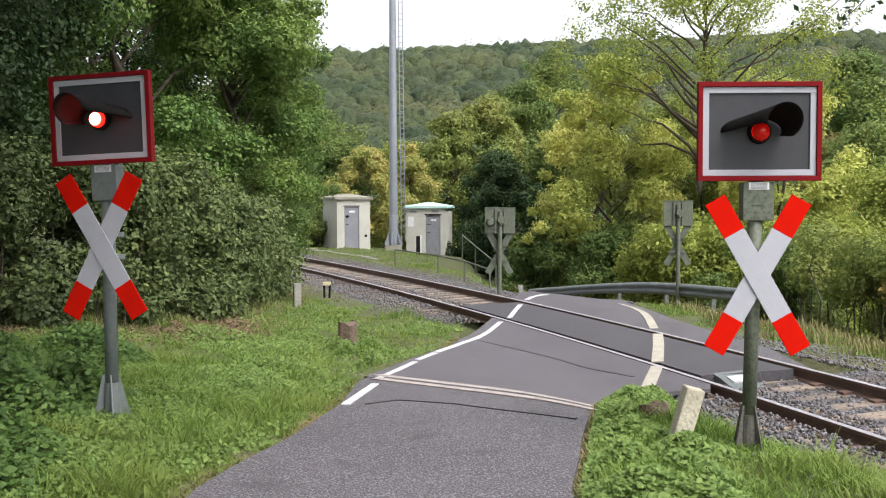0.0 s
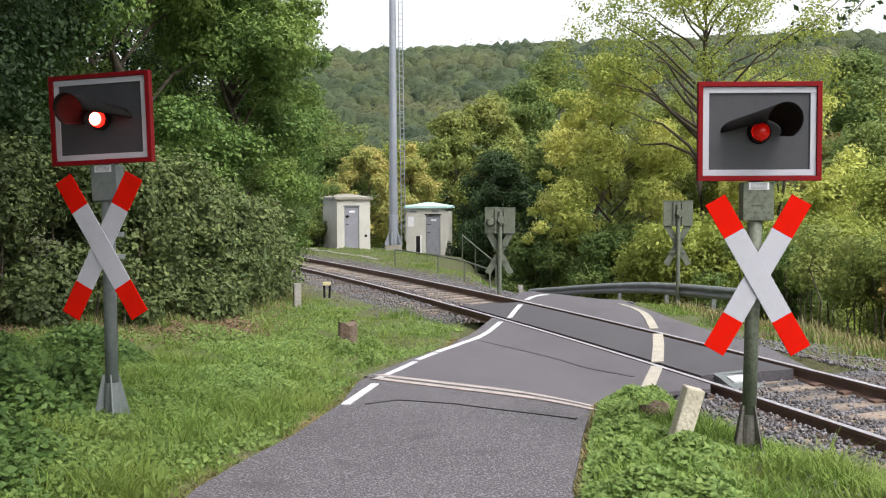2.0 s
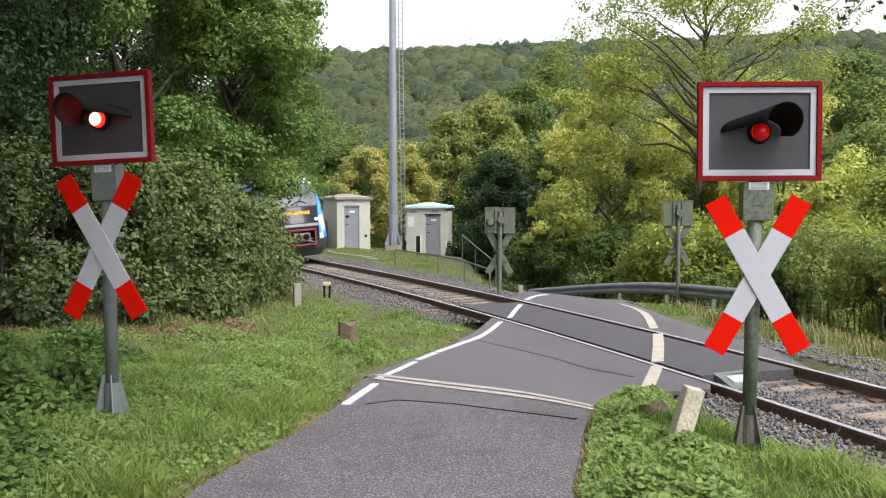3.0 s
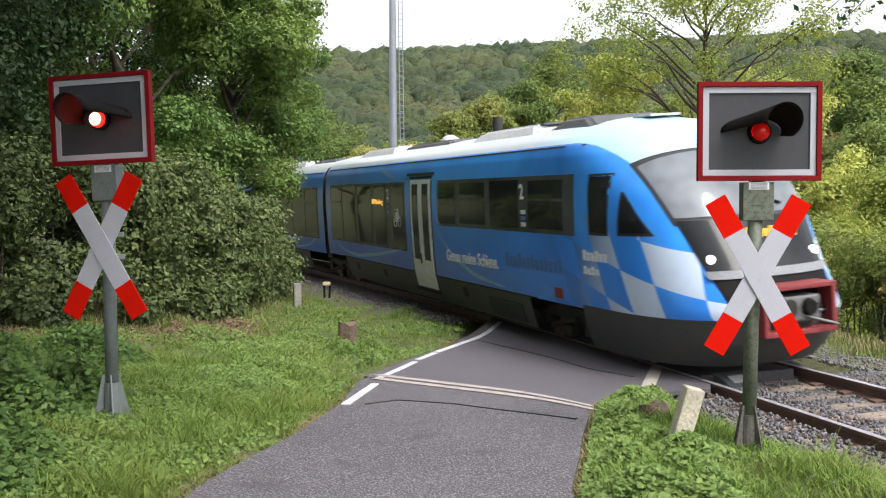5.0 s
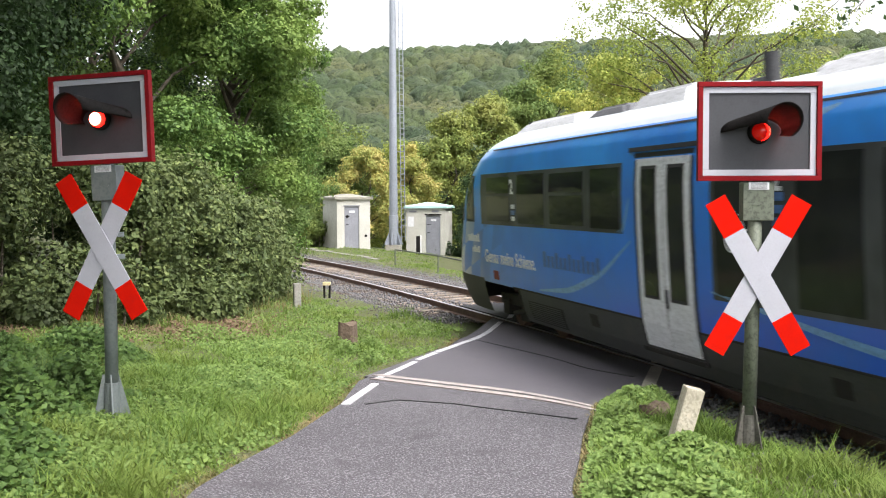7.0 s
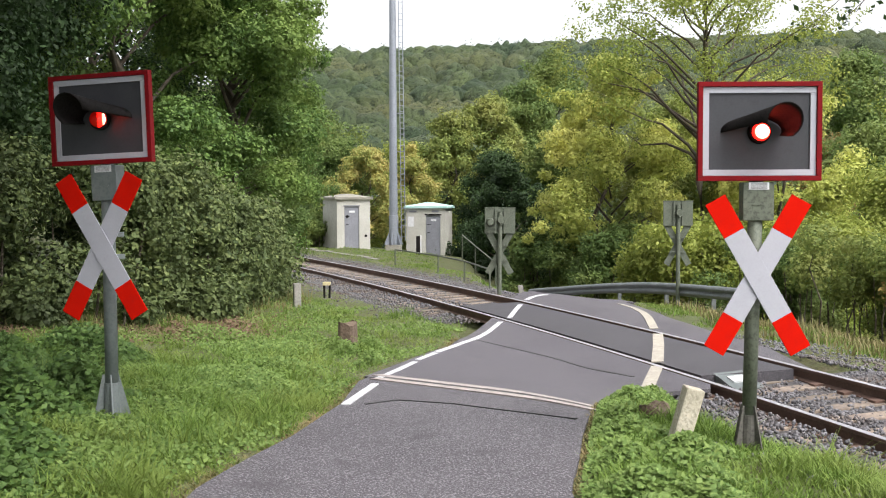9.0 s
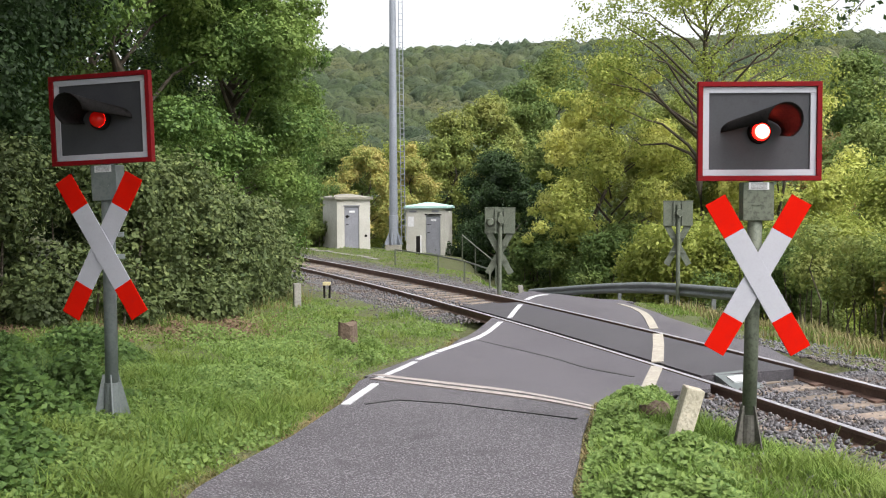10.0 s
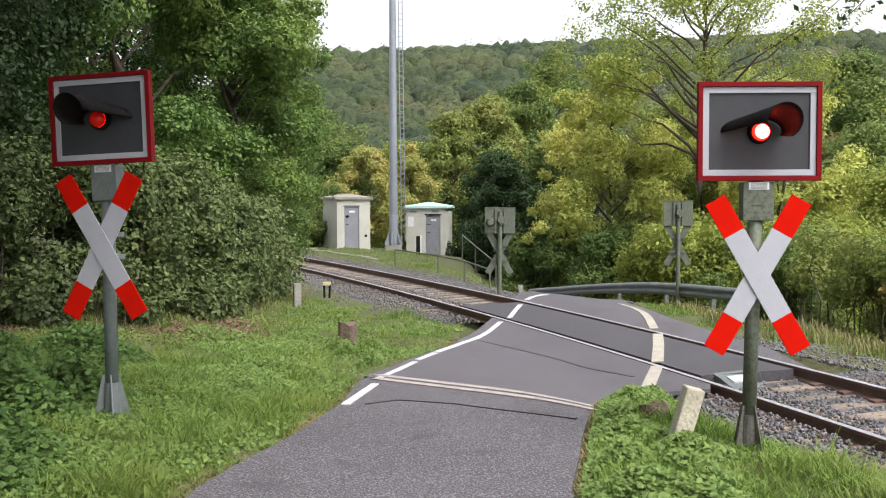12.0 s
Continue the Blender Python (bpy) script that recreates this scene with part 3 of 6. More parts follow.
# ---- level crossing signals ----
def signal(x, y, board_z, yaw, roll, hood_dir, base_z, lean, back=False):
    """A flashing red light on a framed board over a St Andrew's cross, on a post with a finned foot."""
    t = empty("crossing_signal", pose(x, y, base_z, 0, roll, yaw), "railway crossing signal with red flashing lamp and white-red cross", "crossing signal", "signals at the crossing")
    h = board_z - base_z
    w2, h2 = 0.455, 0.365
    steel = STEEL_GREY if hood_dir < 0 else OLIVE_STEEL
    part("post", tube([(lean, 0.06, 0.0), (0, 0.06, h - 0.3)], 0.053, 20), steel, t, smooth=False).data.shade_smooth()
    for k in range(4):
        a = k * math.pi / 2 + 0.6
        c, s = math.cos(a), math.sin(a)
        bm = prism([(0.045, -0.05), (0.16, -0.05), (0.15, 0.04), (0.065, 0.4), (0.045, 0.4)], 0.012, "y", -0.006)
        bmesh.ops.rotate(bm, verts=bm.verts, cent=(0, 0, 0), matrix=Matrix.Rotation(a, 3, "Z"))
        bmesh.ops.translate(bm, verts=bm.verts, vec=(lean, 0.06, -0.03))
        part("base_fin", bm, RUSTY_FOOT if hood_dir > 0 else STEEL_GREY, t)
    part("base_sleeve", tube([(lean, 0.06, -0.05), (lean * 0.85, 0.06, 0.3)], [0.075, 0.062], 16), RUSTY_FOOT if hood_dir > 0 else STEEL_GREY, t)
    # terminal box under the board
    bx = part("terminal_box", box(-0.115, -0.01, h - 0.66, 0.115, 0.12, h - h2 - 0.01, 0.008), steel, t)
    part("box_label", box(-0.075, -0.016, h - 0.43, 0.075, -0.008, h - 0.375), LABEL, bx, "white printed label")
    for k in range(5):
        part("print_bar", box(-0.06, -0.019, h - 0.386 - k * 0.009, 0.06, -0.014, h - 0.383 - k * 0.009), BAR_GREY, bx)
    part("latch", box(-0.05, -0.016, h - 0.545, 0.045, -0.006, h - 0.535), steel, bx)
    # board: panel, white border, red rim
    part("board", box(-w2 + 0.01, 0.0, h - h2 + 0.01, w2 - 0.01, 0.02, h + h2 - 0.01), PANEL_GREY, t, "dark grey panel")

    def ring(name, a, b, c, d, y0, y1, mtl):
        for k, (x0, z0, x1, z1) in enumerate(((-a, b - (b - d), a, b), (-a, -b, a, -d), (-a, -d, -c, d), (c, -d, a, d))):
            part(name, box(x0, y0, h + (d if k == 0 else z0), x1, y1, h + z1, 0.003), mtl, t)
    ring("red_rim", w2, h2, w2 - 0.036, h2 - 0.036, -0.03, 0.03, RED_FRAME)
    ring("white_border", w2 - 0.038, h2 - 0.038, w2 - 0.083, h2 - 0.083, -0.014, -0.002, WHITE_PAINT)
    # hood over the lamp: a shell that grows from a wide oval on the board to a round mouth
    bm = bmesh.new()
    N, R = 24, 7
    grid = []
    for i in range(R):
        k = i / (R - 1)
        cxh = hood_dir * (-0.06 + 0.17 * k)
        rx, rz = 0.225 - 0.097 * k, 0.105 + 0.025 * k
        cz = 0.0 + 0.062 * k
        row = []
        for j in range(N + 1):
            a0 = math.radians(-20 - 40 * k) if hood_dir > 0 else math.radians(-5)
            a1 = math.radians(185) if hood_dir > 0 else math.radians(200 + 40 * k)
            a = a0 + (a1 - a0) * j / N
            row.append(bm.verts.new((cxh + rx * math.cos(a), -0.005 - 0.33 * k * (1 - 0.25 * (1 - math.sin(a)) * 0.5), h + cz + rz * math.sin(a))))
        grid.append(row)
    for r0, r1 in zip(grid, grid[1:]):
        for j in range(N):
            bm.faces.new((r0[j], r0[j + 1], r1[j + 1], r1[j]))
    hood = part("hood", bm, BLACK, t, "black lamp hood", True)
    sol = hood.modifiers.new("sheet", "SOLIDIFY")
    sol.thickness = 0.004
    # lamp: black rim and a ball, lit on one side, that turns in it
    part("lamp_rim", tube([(0, -0.002, h - 0.005), (0, -0.045, h - 0.005)], [0.088, 0.08], 28), BLACK, t)
    bm = bmesh.new()
    bmesh.ops.create_uvsphere(bm, u_segments=32, v_segments=20, radius=0.066)
    ball = part("lamp", bm, LAMP_LIT, t, "red flashing lamp", True)
    ball.data.materials.append(LAMP_DIM)
    ball.data.polygons.foreach_set("material_index", [0 if p.center.y < 0.002 else 1 for p in ball.data.polygons])
    ball.matrix_basis = pose(0, -0.05, h - 0.005)
    # cross of two arms with red ends
    zc = h - (1.065 if hood_dir > 0 else 1.03)
    for k, a in ((0, 29.7), (1, -29.7)):
        y0 = -0.035 - 0.012 * k
        L, W, tip = 0.645, 0.083, 0.285
        def spin(bm):
            bmesh.ops.rotate(bm, verts=bm.verts, cent=(0, 0, 0), matrix=Matrix.Rotation(radians(a), 3, "Y"))
            bmesh.ops.translate(bm, verts=bm.verts, vec=(-0.01 if hood_dir > 0 else -0.03, 0, zc))
            return bm
        arm = part("cross_arm", spin(box(-W, y0, -L + tip, W, y0 + 0.01, L - tip, 0.002)), WHITE_PAINT, t, "white reflective arm")
        for s in (-1, 1):
            lo, hi = sorted((s * L, s * (L - tip)))
            part("red_tip", spin(box(-W, y0, lo, W, y0 + 0.01, hi, 0.002)), RED_PAINT, arm, "red reflective tip")
    for dz in (0.09, -0.09):
        part("clamp", box(-0.085, -0.025, zc + dz - 0.02, 0.085, 0.125, zc + dz + 0.02, 0.005), STEEL_GREY, t)
    return t, ball


def far_signal(x, y, base_z, top_z, tilt=0.0, two=False):
    """The same kind of signal seen from behind: braced board, lamp housing, cross and post."""
    t = empty("crossing_signal", pose(x, y, base_z, 0, tilt, 0), "crossing signal seen from behind, grey board and cross", "crossing signal", "signals at the crossing")
    h = top_z - base_z
    part("post", tube([(0, 0, -1.2), (0, 0, h - 0.1)], 0.055, 14), OLIVE_STEEL, t)
    part("board", box(-0.38, 0.03, h - 0.64, 0.38, 0.06, h, 0.006), OLIVE_STEEL, t)
    for dx in (-0.11, 0.11):
        part("brace", box(dx - 0.02, -0.02, h - 0.64, dx + 0.02, 0.03, h), OLIVE_STEEL, t)
    part("rim", box(-0.39, 0.02, h - 0.012, 0.39, 0.07, h + 0.012), OLIVE_STEEL, t)
    for k, dx in enumerate((0.02, -0.24) if two else (0.02,)):
        part("lamp_housing", tube([(dx, 0.03, h - 0.3 - 0.06 * k), (dx, -0.1, h - 0.3 - 0.06 * k)], [0.11, 0.08], 16), OLIVE_STEEL, t)
        part("cable", tube([(dx - 0.06, -0.06, h - 0.3), (dx, -0.09, h - 0.42), (dx + 0.08, -0.05, h - 0.36)], 0.02, 8), OLIVE_STEEL, t)
    zc = h - 1.12
    for a in (29, -29):
        bm = box(-0.08, 0.07 + (0.012 if a > 0 else 0), -0.6, 0.08, 0.08 + (0.012 if a > 0 else 0), 0.6)
        bmesh.ops.rotate(bm, verts=bm.verts, cent=(0, 0, 0), matrix=Matrix.Rotation(radians(a), 3, "Y"))
        bmesh.ops.translate(bm, verts=bm.verts, vec=(0, 0, zc))
        part("cross_arm", bm, OLIVE_STEEL, t)
    for dz in (0.18, -0.2):
        part("clamp", box(-0.2, 0.04, zc + dz - 0.02, 0.2, 0.07, zc + dz + 0.02), OLIVE_STEEL, t)


# ---- huts, mast, fences ----
def hut(x, y, z, w, d, h, yaw, roof_mat, door_x, mint):
    t = empty("equipment_hut", pose(x, y, z, 0, 0, yaw), "small pale rendered railway equipment hut with " + ("a mint-green cap roof" if mint else "a low grey hipped roof"), "hut", "huts by the mast")
    dw, dh = 0.82, 1.98
    wall = bmesh.new()
    th = 0.12
    for a in ((-w / 2, -d / 2, door_x - dw / 2, -d / 2 + th, 0, h), (door_x + dw / 2, -d / 2, w / 2, -d / 2 + th, 0, h), (door_x - dw / 2, -d / 2, door_x + dw / 2, -d / 2 + th, dh, h),
              (-w / 2, -d / 2 + th, -w / 2 + th, d / 2, 0, h), (w / 2 - th, -d / 2 + th, w / 2, d / 2, 0, h), (-w / 2 + th, d / 2 - th, w / 2 - th, d / 2, 0, h)):
        box(a[0], a[1], -0.3 if a[4] == 0 else a[4], a[2], a[3], a[5], 0, wall)
    part("wall", wall, RENDER_WALL, t)
    ov = 0.12
    bm = bmesh.new()
    lo = [bm.verts.new(p) for p in ((-w / 2 - ov, -d / 2 - ov, h), (w / 2 + ov, -d / 2 - ov, h), (w / 2 + ov, d / 2 + ov, h), (-w / 2 - ov, d / 2 + ov, h))]
    mi = [bm.verts.new(v.co + Vector((0, 0, 0.12))) for v in lo]
    tp = [bm.verts.new((v.co.x * 0.15, v.co.y * 0.15, h + (0.32 if mint else 0.3))) for v in lo]
    bm.faces.new(lo[::-1])
    bm.faces.new(tp)
    for r0, r1 in ((lo, mi), (mi, tp)):
        for k in range(4):
            bm.faces.new((r0[k], r0[(k + 1) % 4], r1[(k + 1) % 4], r1[k]))
    part("roof", bm, roof_mat, t)
    door = part("door", box(door_x - dw / 2 + 0.02, -d / 2 + 0.04, -0.28, door_x + dw / 2 - 0.02, -d / 2 + 0.09, dh - 0.02), DOOR_GREY, t, "grey steel door")
    part("door_label", box(door_x - 0.13, -d / 2 + 0.03, dh - 0.33, door_x + 0.17, -d / 2 + 0.042, dh - 0.22), LABEL, door)
    part("handle", box(door_x - 0.32, -d / 2, 1.0, door_x - 0.18, -d / 2 + 0.04, 1.04), BLACK, door)
    part("hinge", box(door_x - 0.36, -d / 2 + 0.02, 1.45, door_x - 0.12, -d / 2 + 0.04, 1.48), BLACK, door)
    part("door_frame", box(door_x - dw / 2 - 0.05, -d / 2 - 0.02, dh, door_x + dw / 2 + 0.05, -d / 2 - 0.003, dh + 0.06), BLACK if mint else DOOR_GREY, t)
    if mint:
        part("notice", box(-w / 2 + 0.1, -d / 2 - 0.02, 1.35, -w / 2 + 0.42, -d / 2 - 0.004, 1.9), LABEL, t, "white notice")
        for dx in (-0.7, 0.55):
            part("vent", box(dx - 0.2, -d / 2 - 0.015, h - 0.22, dx + 0.2, -d / 2 - 0.003, h - 0.12), DOOR_GREY, t)
    else:
        for dx, dz in ((-0.35, 1.45), (w / 2 - 0.25, 0.42)):
            part("vent", tube([(dx, -d / 2 + 0.02, dz), (dx, -d / 2 - 0.03, dz)], 0.075, 12), BLACK, t)
    return t


def mast(x, y, z):
    t = empty("radio_mast", pose(x, y, z), "tall grey tapered steel radio mast with ladder", "mast")
    part("base_plate", box(-0.42, -0.42, -0.4, 0.42, 0.42, 0.06, 0.02), ROOF_GREY, t)
    part("pole", tube([(0, 0, 0.08), (0, 0, 1.6), (0, 0, 1.62), (0, 0, 30)], [0.25, 0.25, 0.22, 0.1], 20), MAST_STEEL, t)
    for k in range(6):
        a = k * math.tau / 6 + 0.3
        bm = prism([(0.22, 0.08), (0.5, 0.08), (0.46, 0.25), (0.25, 0.75), (0.22, 0.75)], 0.03, "y", -0.015)
        bmesh.ops.rotate(bm, verts=bm.verts, cent=(0, 0, 0), matrix=Matrix.Rotation(a, 3, "Z"))
        part("gusset", bm, MAST_STEEL, t)
    part("collar", tube([(0, 0, 1.9), (0, 0, 2.05)], 0.26, 20), MAST_STEEL, t)
    part("ladder_stile", tube([(0.42, -0.05, 0.3), (0.3, -0.05, 14)], 0.025, 8), MAST_STEEL, t)
    part("ladder_stile", tube([(0.62, -0.05, 0.3), (0.5, -0.05, 14)], 0.025, 8), MAST_STEEL, t)
    for k in range(44):
        zz = 0.5 + k * 0.3
        dx = -0.12 * zz / 14
        part("rung", tube([(0.42 + dx, -0.05, zz), (0.62 + dx, -0.05, zz)], 0.018, 6), MAST_STEEL, t)
    for zz in range(1, 14, 2):
        part("bracket", tube([(0, -0.02, zz), (0.52, -0.04, zz)], 0.02, 6), MAST_STEEL, t)


def pipe_fence(name, pts, posts, height, label, r=0.025):
    t = empty(name, pose(*pts[0]), label, "railing")
    o = Vector(pts[0])
    top = [Vector(p) - o + Vector((0, 0, height)) for p in pts]
    part("rail", tube(top, r, 8), OLIVE_STEEL, t)
    for p in posts:
        q = Vector(p) - o
        part("post", tube([q - Vector((0, 0, 0.3)), q + Vector((0, 0, height))], r, 8), OLIVE_STEEL, t)
    return t


def guard_rail():
    P = [(7.2, 25.3), (6.95, 25.8), (6.2, 27.9), (5.75, 31), (5.1, 36), (3.2, 40.7)]
    tops = [0.17, 0.16, 0.1, -0.08, -0.52, -1.08]
    t = empty("guard_rail", Matrix(), "galvanised steel roadside guard rail curving downhill", "guard rail")
    prof = [(0.0, 0.0), (0.03, -0.02), (0.075, -0.06), (0.075, -0.1), (0.01, -0.135), (0.01, -0.175), (0.075, -0.21), (0.075, -0.25), (0.03, -0.29), (0, -0.31)]
    n = 40
    k = np.linspace(0, 5, n)
    X, Y, Z = np.interp(k, range(6), [p[0] for p in P]), np.interp(k, range(6), [p[1] for p in P]), np.interp(k, range(6), tops)
    ker = np.ones(7) / 7
    pad = lambda v: np.convolve(np.pad(v, 3, mode="reflect", reflect_type="odd"), ker, "valid")
    X, Y, Z = pad(X), pad(Y), pad(Z)
    V, F = [], []
    for i in range(n):
        d = Vector((X[min(i + 1, n - 1)] - X[max(i - 1, 0)], Y[min(i + 1, n - 1)] - Y[max(i - 1, 0)], 0)).normalized()
        nr = Vector((-d.y, d.x, 0))
        for u, z in prof:
            q = Vector((X[i], Y[i], Z[i] + z)) + nr * u
            V.append(tuple(q))
    m = len(prof)
    for i in range(n - 1):
        for j in range(m - 1):
            F.append((i * m + j, i * m + j + 1, (i + 1) * m + j + 1, (i + 1) * m + j))
    beam = link("beam", V, F, ZINC, t, "W-shaped steel beam", True)
    so = beam.modifiers.new("sheet", "SOLIDIFY")
    so.thickness = 0.006
    for i in range(4, n, 8):
        part("post", box(X[i] + 0.03, Y[i] + 0.02, Z[i] - 1.1, X[i] + 0.13, Y[i] + 0.12, Z[i] - 0.02), ZINC, t)


def small_things():
    z = float(land(1.78, 8.45))
    bm = box(-0.072, -0.06, -0.3, 0.072, 0.06, 0.5, 0.012)
    for v in bm.verts:
        if v.co.z > 0.5:
            v.co.z += 0.04 * (v.co.x / 0.075)
    tagged(part("wooden_post", bm, OLD_WOOD, None), "short weathered pale wooden post leaning in the weeds", "post").matrix_basis = pose(1.76, 8.3, z - 0.03, 4, 15, 8)
    # tree stump by the lane
    for x, y, r, h, lab, lift in ((-1.47, 16.8, 0.15, 0.36, "low weathered tree stump in the grass", 0.0), (1.78, 9.3, 0.14, 0.16, "rotten dark stump among weeds", 0.0)):
        bm = tube([(0, 0, k) for k in np.linspace(-0.15, h, 8)], [r * q for q in (1.25, 1.2, 1.1, 1.03, 1.0, 0.99, 0.98, 0.96)], 20)
        for v in bm.verts:
            a = math.atan2(v.co.y, v.co.x)
            k = 1 + 0.07 * math.sin(5 * a + 1) + 0.05 * noise.noise(v.co * 14)
            v.co.x, v.co.y = v.co.x * k, v.co.y * k
            if v.co.z > h - 0.02:
                v.co.z += 0.035 * math.sin(2 * a) + 0.03 * noise.noise(v.co * 20)
        tagged(part("tree_stump", bm, CUT_WOOD), lab, "stump").matrix_basis = pose(x, y, float(land(x, y)) + lift)
    bm = box(-0.075, -0.075, -0.2, 0.075, 0.075, 0.5, 0.02)
    tagged(part("boundary_stone", bm, STONE), "grey concrete marker post beside the hedge", "marker post").matrix_basis = pose(-3.0, 22.6, float(land(-3, 22.6)), 2, -1, 20)
    bm = box(-0.06, -0.05, -0.2, 0.06, 0.05, 0.34, 0.012)
    tagged(part("marker_post", bm, STONE), "small pale leaning marker post", "marker post").matrix_basis = pose(1.98, 27.6, float(land(1.98, 27.6)) + 0.04, 0, -9, 0)
    # cable marker with two dark legs and a pale cap
    t = empty("cable_marker", pose(-2.69, 25.4, float(land(-2.69, 25.4))), "short dark cable marker with a pale cap", "marker")
    for dx in (-0.05, 0.06):
        part("leg", tube([(dx, 0, -0.1), (dx * 1.2, 0, 0.32)], 0.025, 8), BLACK, t)
    part("cap", box(-0.09, -0.06, 0.3, 0.09, 0.06, 0.38, 0.02), YELLOW_CAP, t)
    # flat steel ramp plate at the end of the crossing panel
    t = empty("track_device", track_pose(5.78) @ pose(0, -0.12, 0), "grey steel wedge at the end of the crossing panel", "track device")
    bm = prism([(-0.3, 0.0), (0.25, -0.13), (0.25, -0.16), (-0.3, -0.16)], 0.42, "y", -0.3)
    part("wedge", bm, STEEL_GREY, t)
    part("plate", box(-0.12, -0.2, -0.035, 0.06, 0.02, -0.015), LABEL, t, "pale plate").matrix_basis = pose(0, 0, -0.035, 0, 13, 0)
    # marker by the rail, seen edge on
    t = empty("fence_marker", pose(-1.25, 56, float(land(-1.25, 56))), "dark post with a white edge beside the hut", "post")
    part("post", box(-0.12, -0.04, -0.2, 0.08, 0.04, 0.95, 0.01), BLACK, t)
    part("edge", box(0.085, -0.05, 0.1, 0.15, 0.03, 1.0, 0.01), LABEL, t)
    # concrete cable trough along the bank
    S = np.linspace(-41, -27, 16)
    for a, b in zip(S, S[1:]):
        m = track_pose((a + b) / 2)
        ob = part("trough_lid", box(-(b - a) / 2 + 0.01, -0.12, -0.2, (b - a) / 2 - 0.01, 0.12, 0.05, 0.01), STONE, None)
        x, y, _ = track((a + b) / 2, 4.25)
        ob.matrix_basis = Matrix.Translation((float(x), float(y), float(land(x, y)))) @ m.to_quaternion().to_matrix().to_4x4()
        tagged(ob, "pale concrete cable trough lid on the bank", "cable trough", "cable trough lids")


terrain()
lane()
rails()
stones()
SIG_R, BALL_R = signal(2.34, 8.2, 2.79, -1.0, 0.0, 1, 0.37, -0.045)
SIG_L, BALL_L = signal(-2.68, 8.95, 2.955, -15.0, -2.0, -1, 0.5, -0.065)
far_signal(1.40, 27.5, -0.1, 2.05, 0.6, True)
far_signal(6.05, 28.4, -0.35, 2.2)
hut(-5.2, 59.3, -0.12, 1.85, 2.4, 2.35, 24, ROOF_GREY, -0.1, False)
hut(-0.75, 61.2, -0.62, 2.15, 2.0, 2.35, -12, ROOF_MINT, 0.42, True)
mast(-2.62, 58.5, -0.25)
pts = [(-1.83, 42.0, 0), (-0.17, 37.3, 0), (0.64, 33.2, 0), (1.25, 29.6, 0)]
pts = [(x, y, float(land(x, y))) for x, y, _ in pts]
pipe_fence("track_railing", pts, pts, 0.62, "low dark pipe railing along the grassy bank")
pts = [(0.9, 52, -0.35), (1.4, 48, -0.7), (2.1, 44, -1.2)]
pipe_fence("stair_railing", pts, pts, 0.9, "grey handrail of steps going down the slope", 0.03)
guard_rail()
small_things()


# ---- the railcar ----
def livery():
    """Blue coach paint with a white roof, grey sill, pale lozenges towards the nose and uneven mid-blue patches."""
    m, n, l, b = nodes_of("coach_paint")
    src = n.new("ShaderNodeTexCoord").outputs["Object"]
    sep = n.new("ShaderNodeSeparateXYZ")
    l.new(src, sep.inputs[0])
    x, z = sep.outputs["X"], sep.outputs["Z"]

    def calc(op, a, c, d=None):
        k = n.new("ShaderNodeMath")
        k.operation = op
        for i, v in enumerate((a, c, d)):
            if v is None:
                continue
            if isinstance(v, (int, float)):
                k.inputs[i].default_value = v
            else:
                l.new(v, k.inputs[i])
        return k.outputs[0]
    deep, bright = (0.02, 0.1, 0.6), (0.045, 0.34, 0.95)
    # lighter blue towards nose and roof; the sky's gleam put into the upper part
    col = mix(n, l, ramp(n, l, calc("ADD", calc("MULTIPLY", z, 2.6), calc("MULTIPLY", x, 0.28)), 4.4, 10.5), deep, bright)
    col = mix(n, l, ramp(n, l, noise_node(n, l, src, 0.5, 3), 0.4, 0.8), col, (0.02, 0.15, 0.62))
    p = calc("DIVIDE", calc("ADD", calc("MULTIPLY", x, 0.24), calc("SUBTRACT", z, 6.37)), 0.5)
    q = calc("DIVIDE", calc("ADD", calc("MULTIPLY", z, 0.5), calc("SUBTRACT", x, 19.86)), 0.62)
    chk = calc("MULTIPLY", calc("SINE", calc("MULTIPLY", p, math.pi), 0), calc("SINE", calc("MULTIPLY", q, math.pi), 0))
    zone = calc("MULTIPLY", calc("LESS_THAN", chk, 0), calc("LESS_THAN", p, calc("GREATER_THAN", x, 18.9)))
    pale = mix(n, l, ramp(n, l, x, 17.2, 18.6), (0.022, 0.13, 0.5), (0.5, 0.6, 0.76))
    col = mix(n, l, calc("MULTIPLY", zone, ramp(n, l, x, 15.6, 17.6)), col, pale)
    dip = calc("MAXIMUM", calc("SUBTRACT", x, 16.9), 0)
    roof = calc("GREATER_THAN", z, calc("SUBTRACT", 3.19, calc("MULTIPLY", calc("MULTIPLY", dip, dip), 0.15)))
    # front of the roof more cyan: skylight on its white put into the colour
    col = mix(n, l, roof, col, mix(n, l, ramp(n, l, x, 15.0, 17.0), (0.5, 0.54, 0.58), (0.42, 0.66, 0.76)))
    dirt = ramp(n, l, noise_node(n, l, src, 3, 8, 0.7), 0.5, 0.9)
    col = mix(n, l, calc("MULTIPLY", dirt, 0.25), col, (0.12, 0.12, 0.13))
    l.new(col, b.inputs["Base Color"])
    b.inputs["Roughness"].default_value = 0.28
    b.inputs["Coat Weight"].default_value = 0.25
    b.inputs["Specular IOR Level"].default_value = 0.3
    b.inputs["Coat Roughness"].default_value = 0.12
    return m


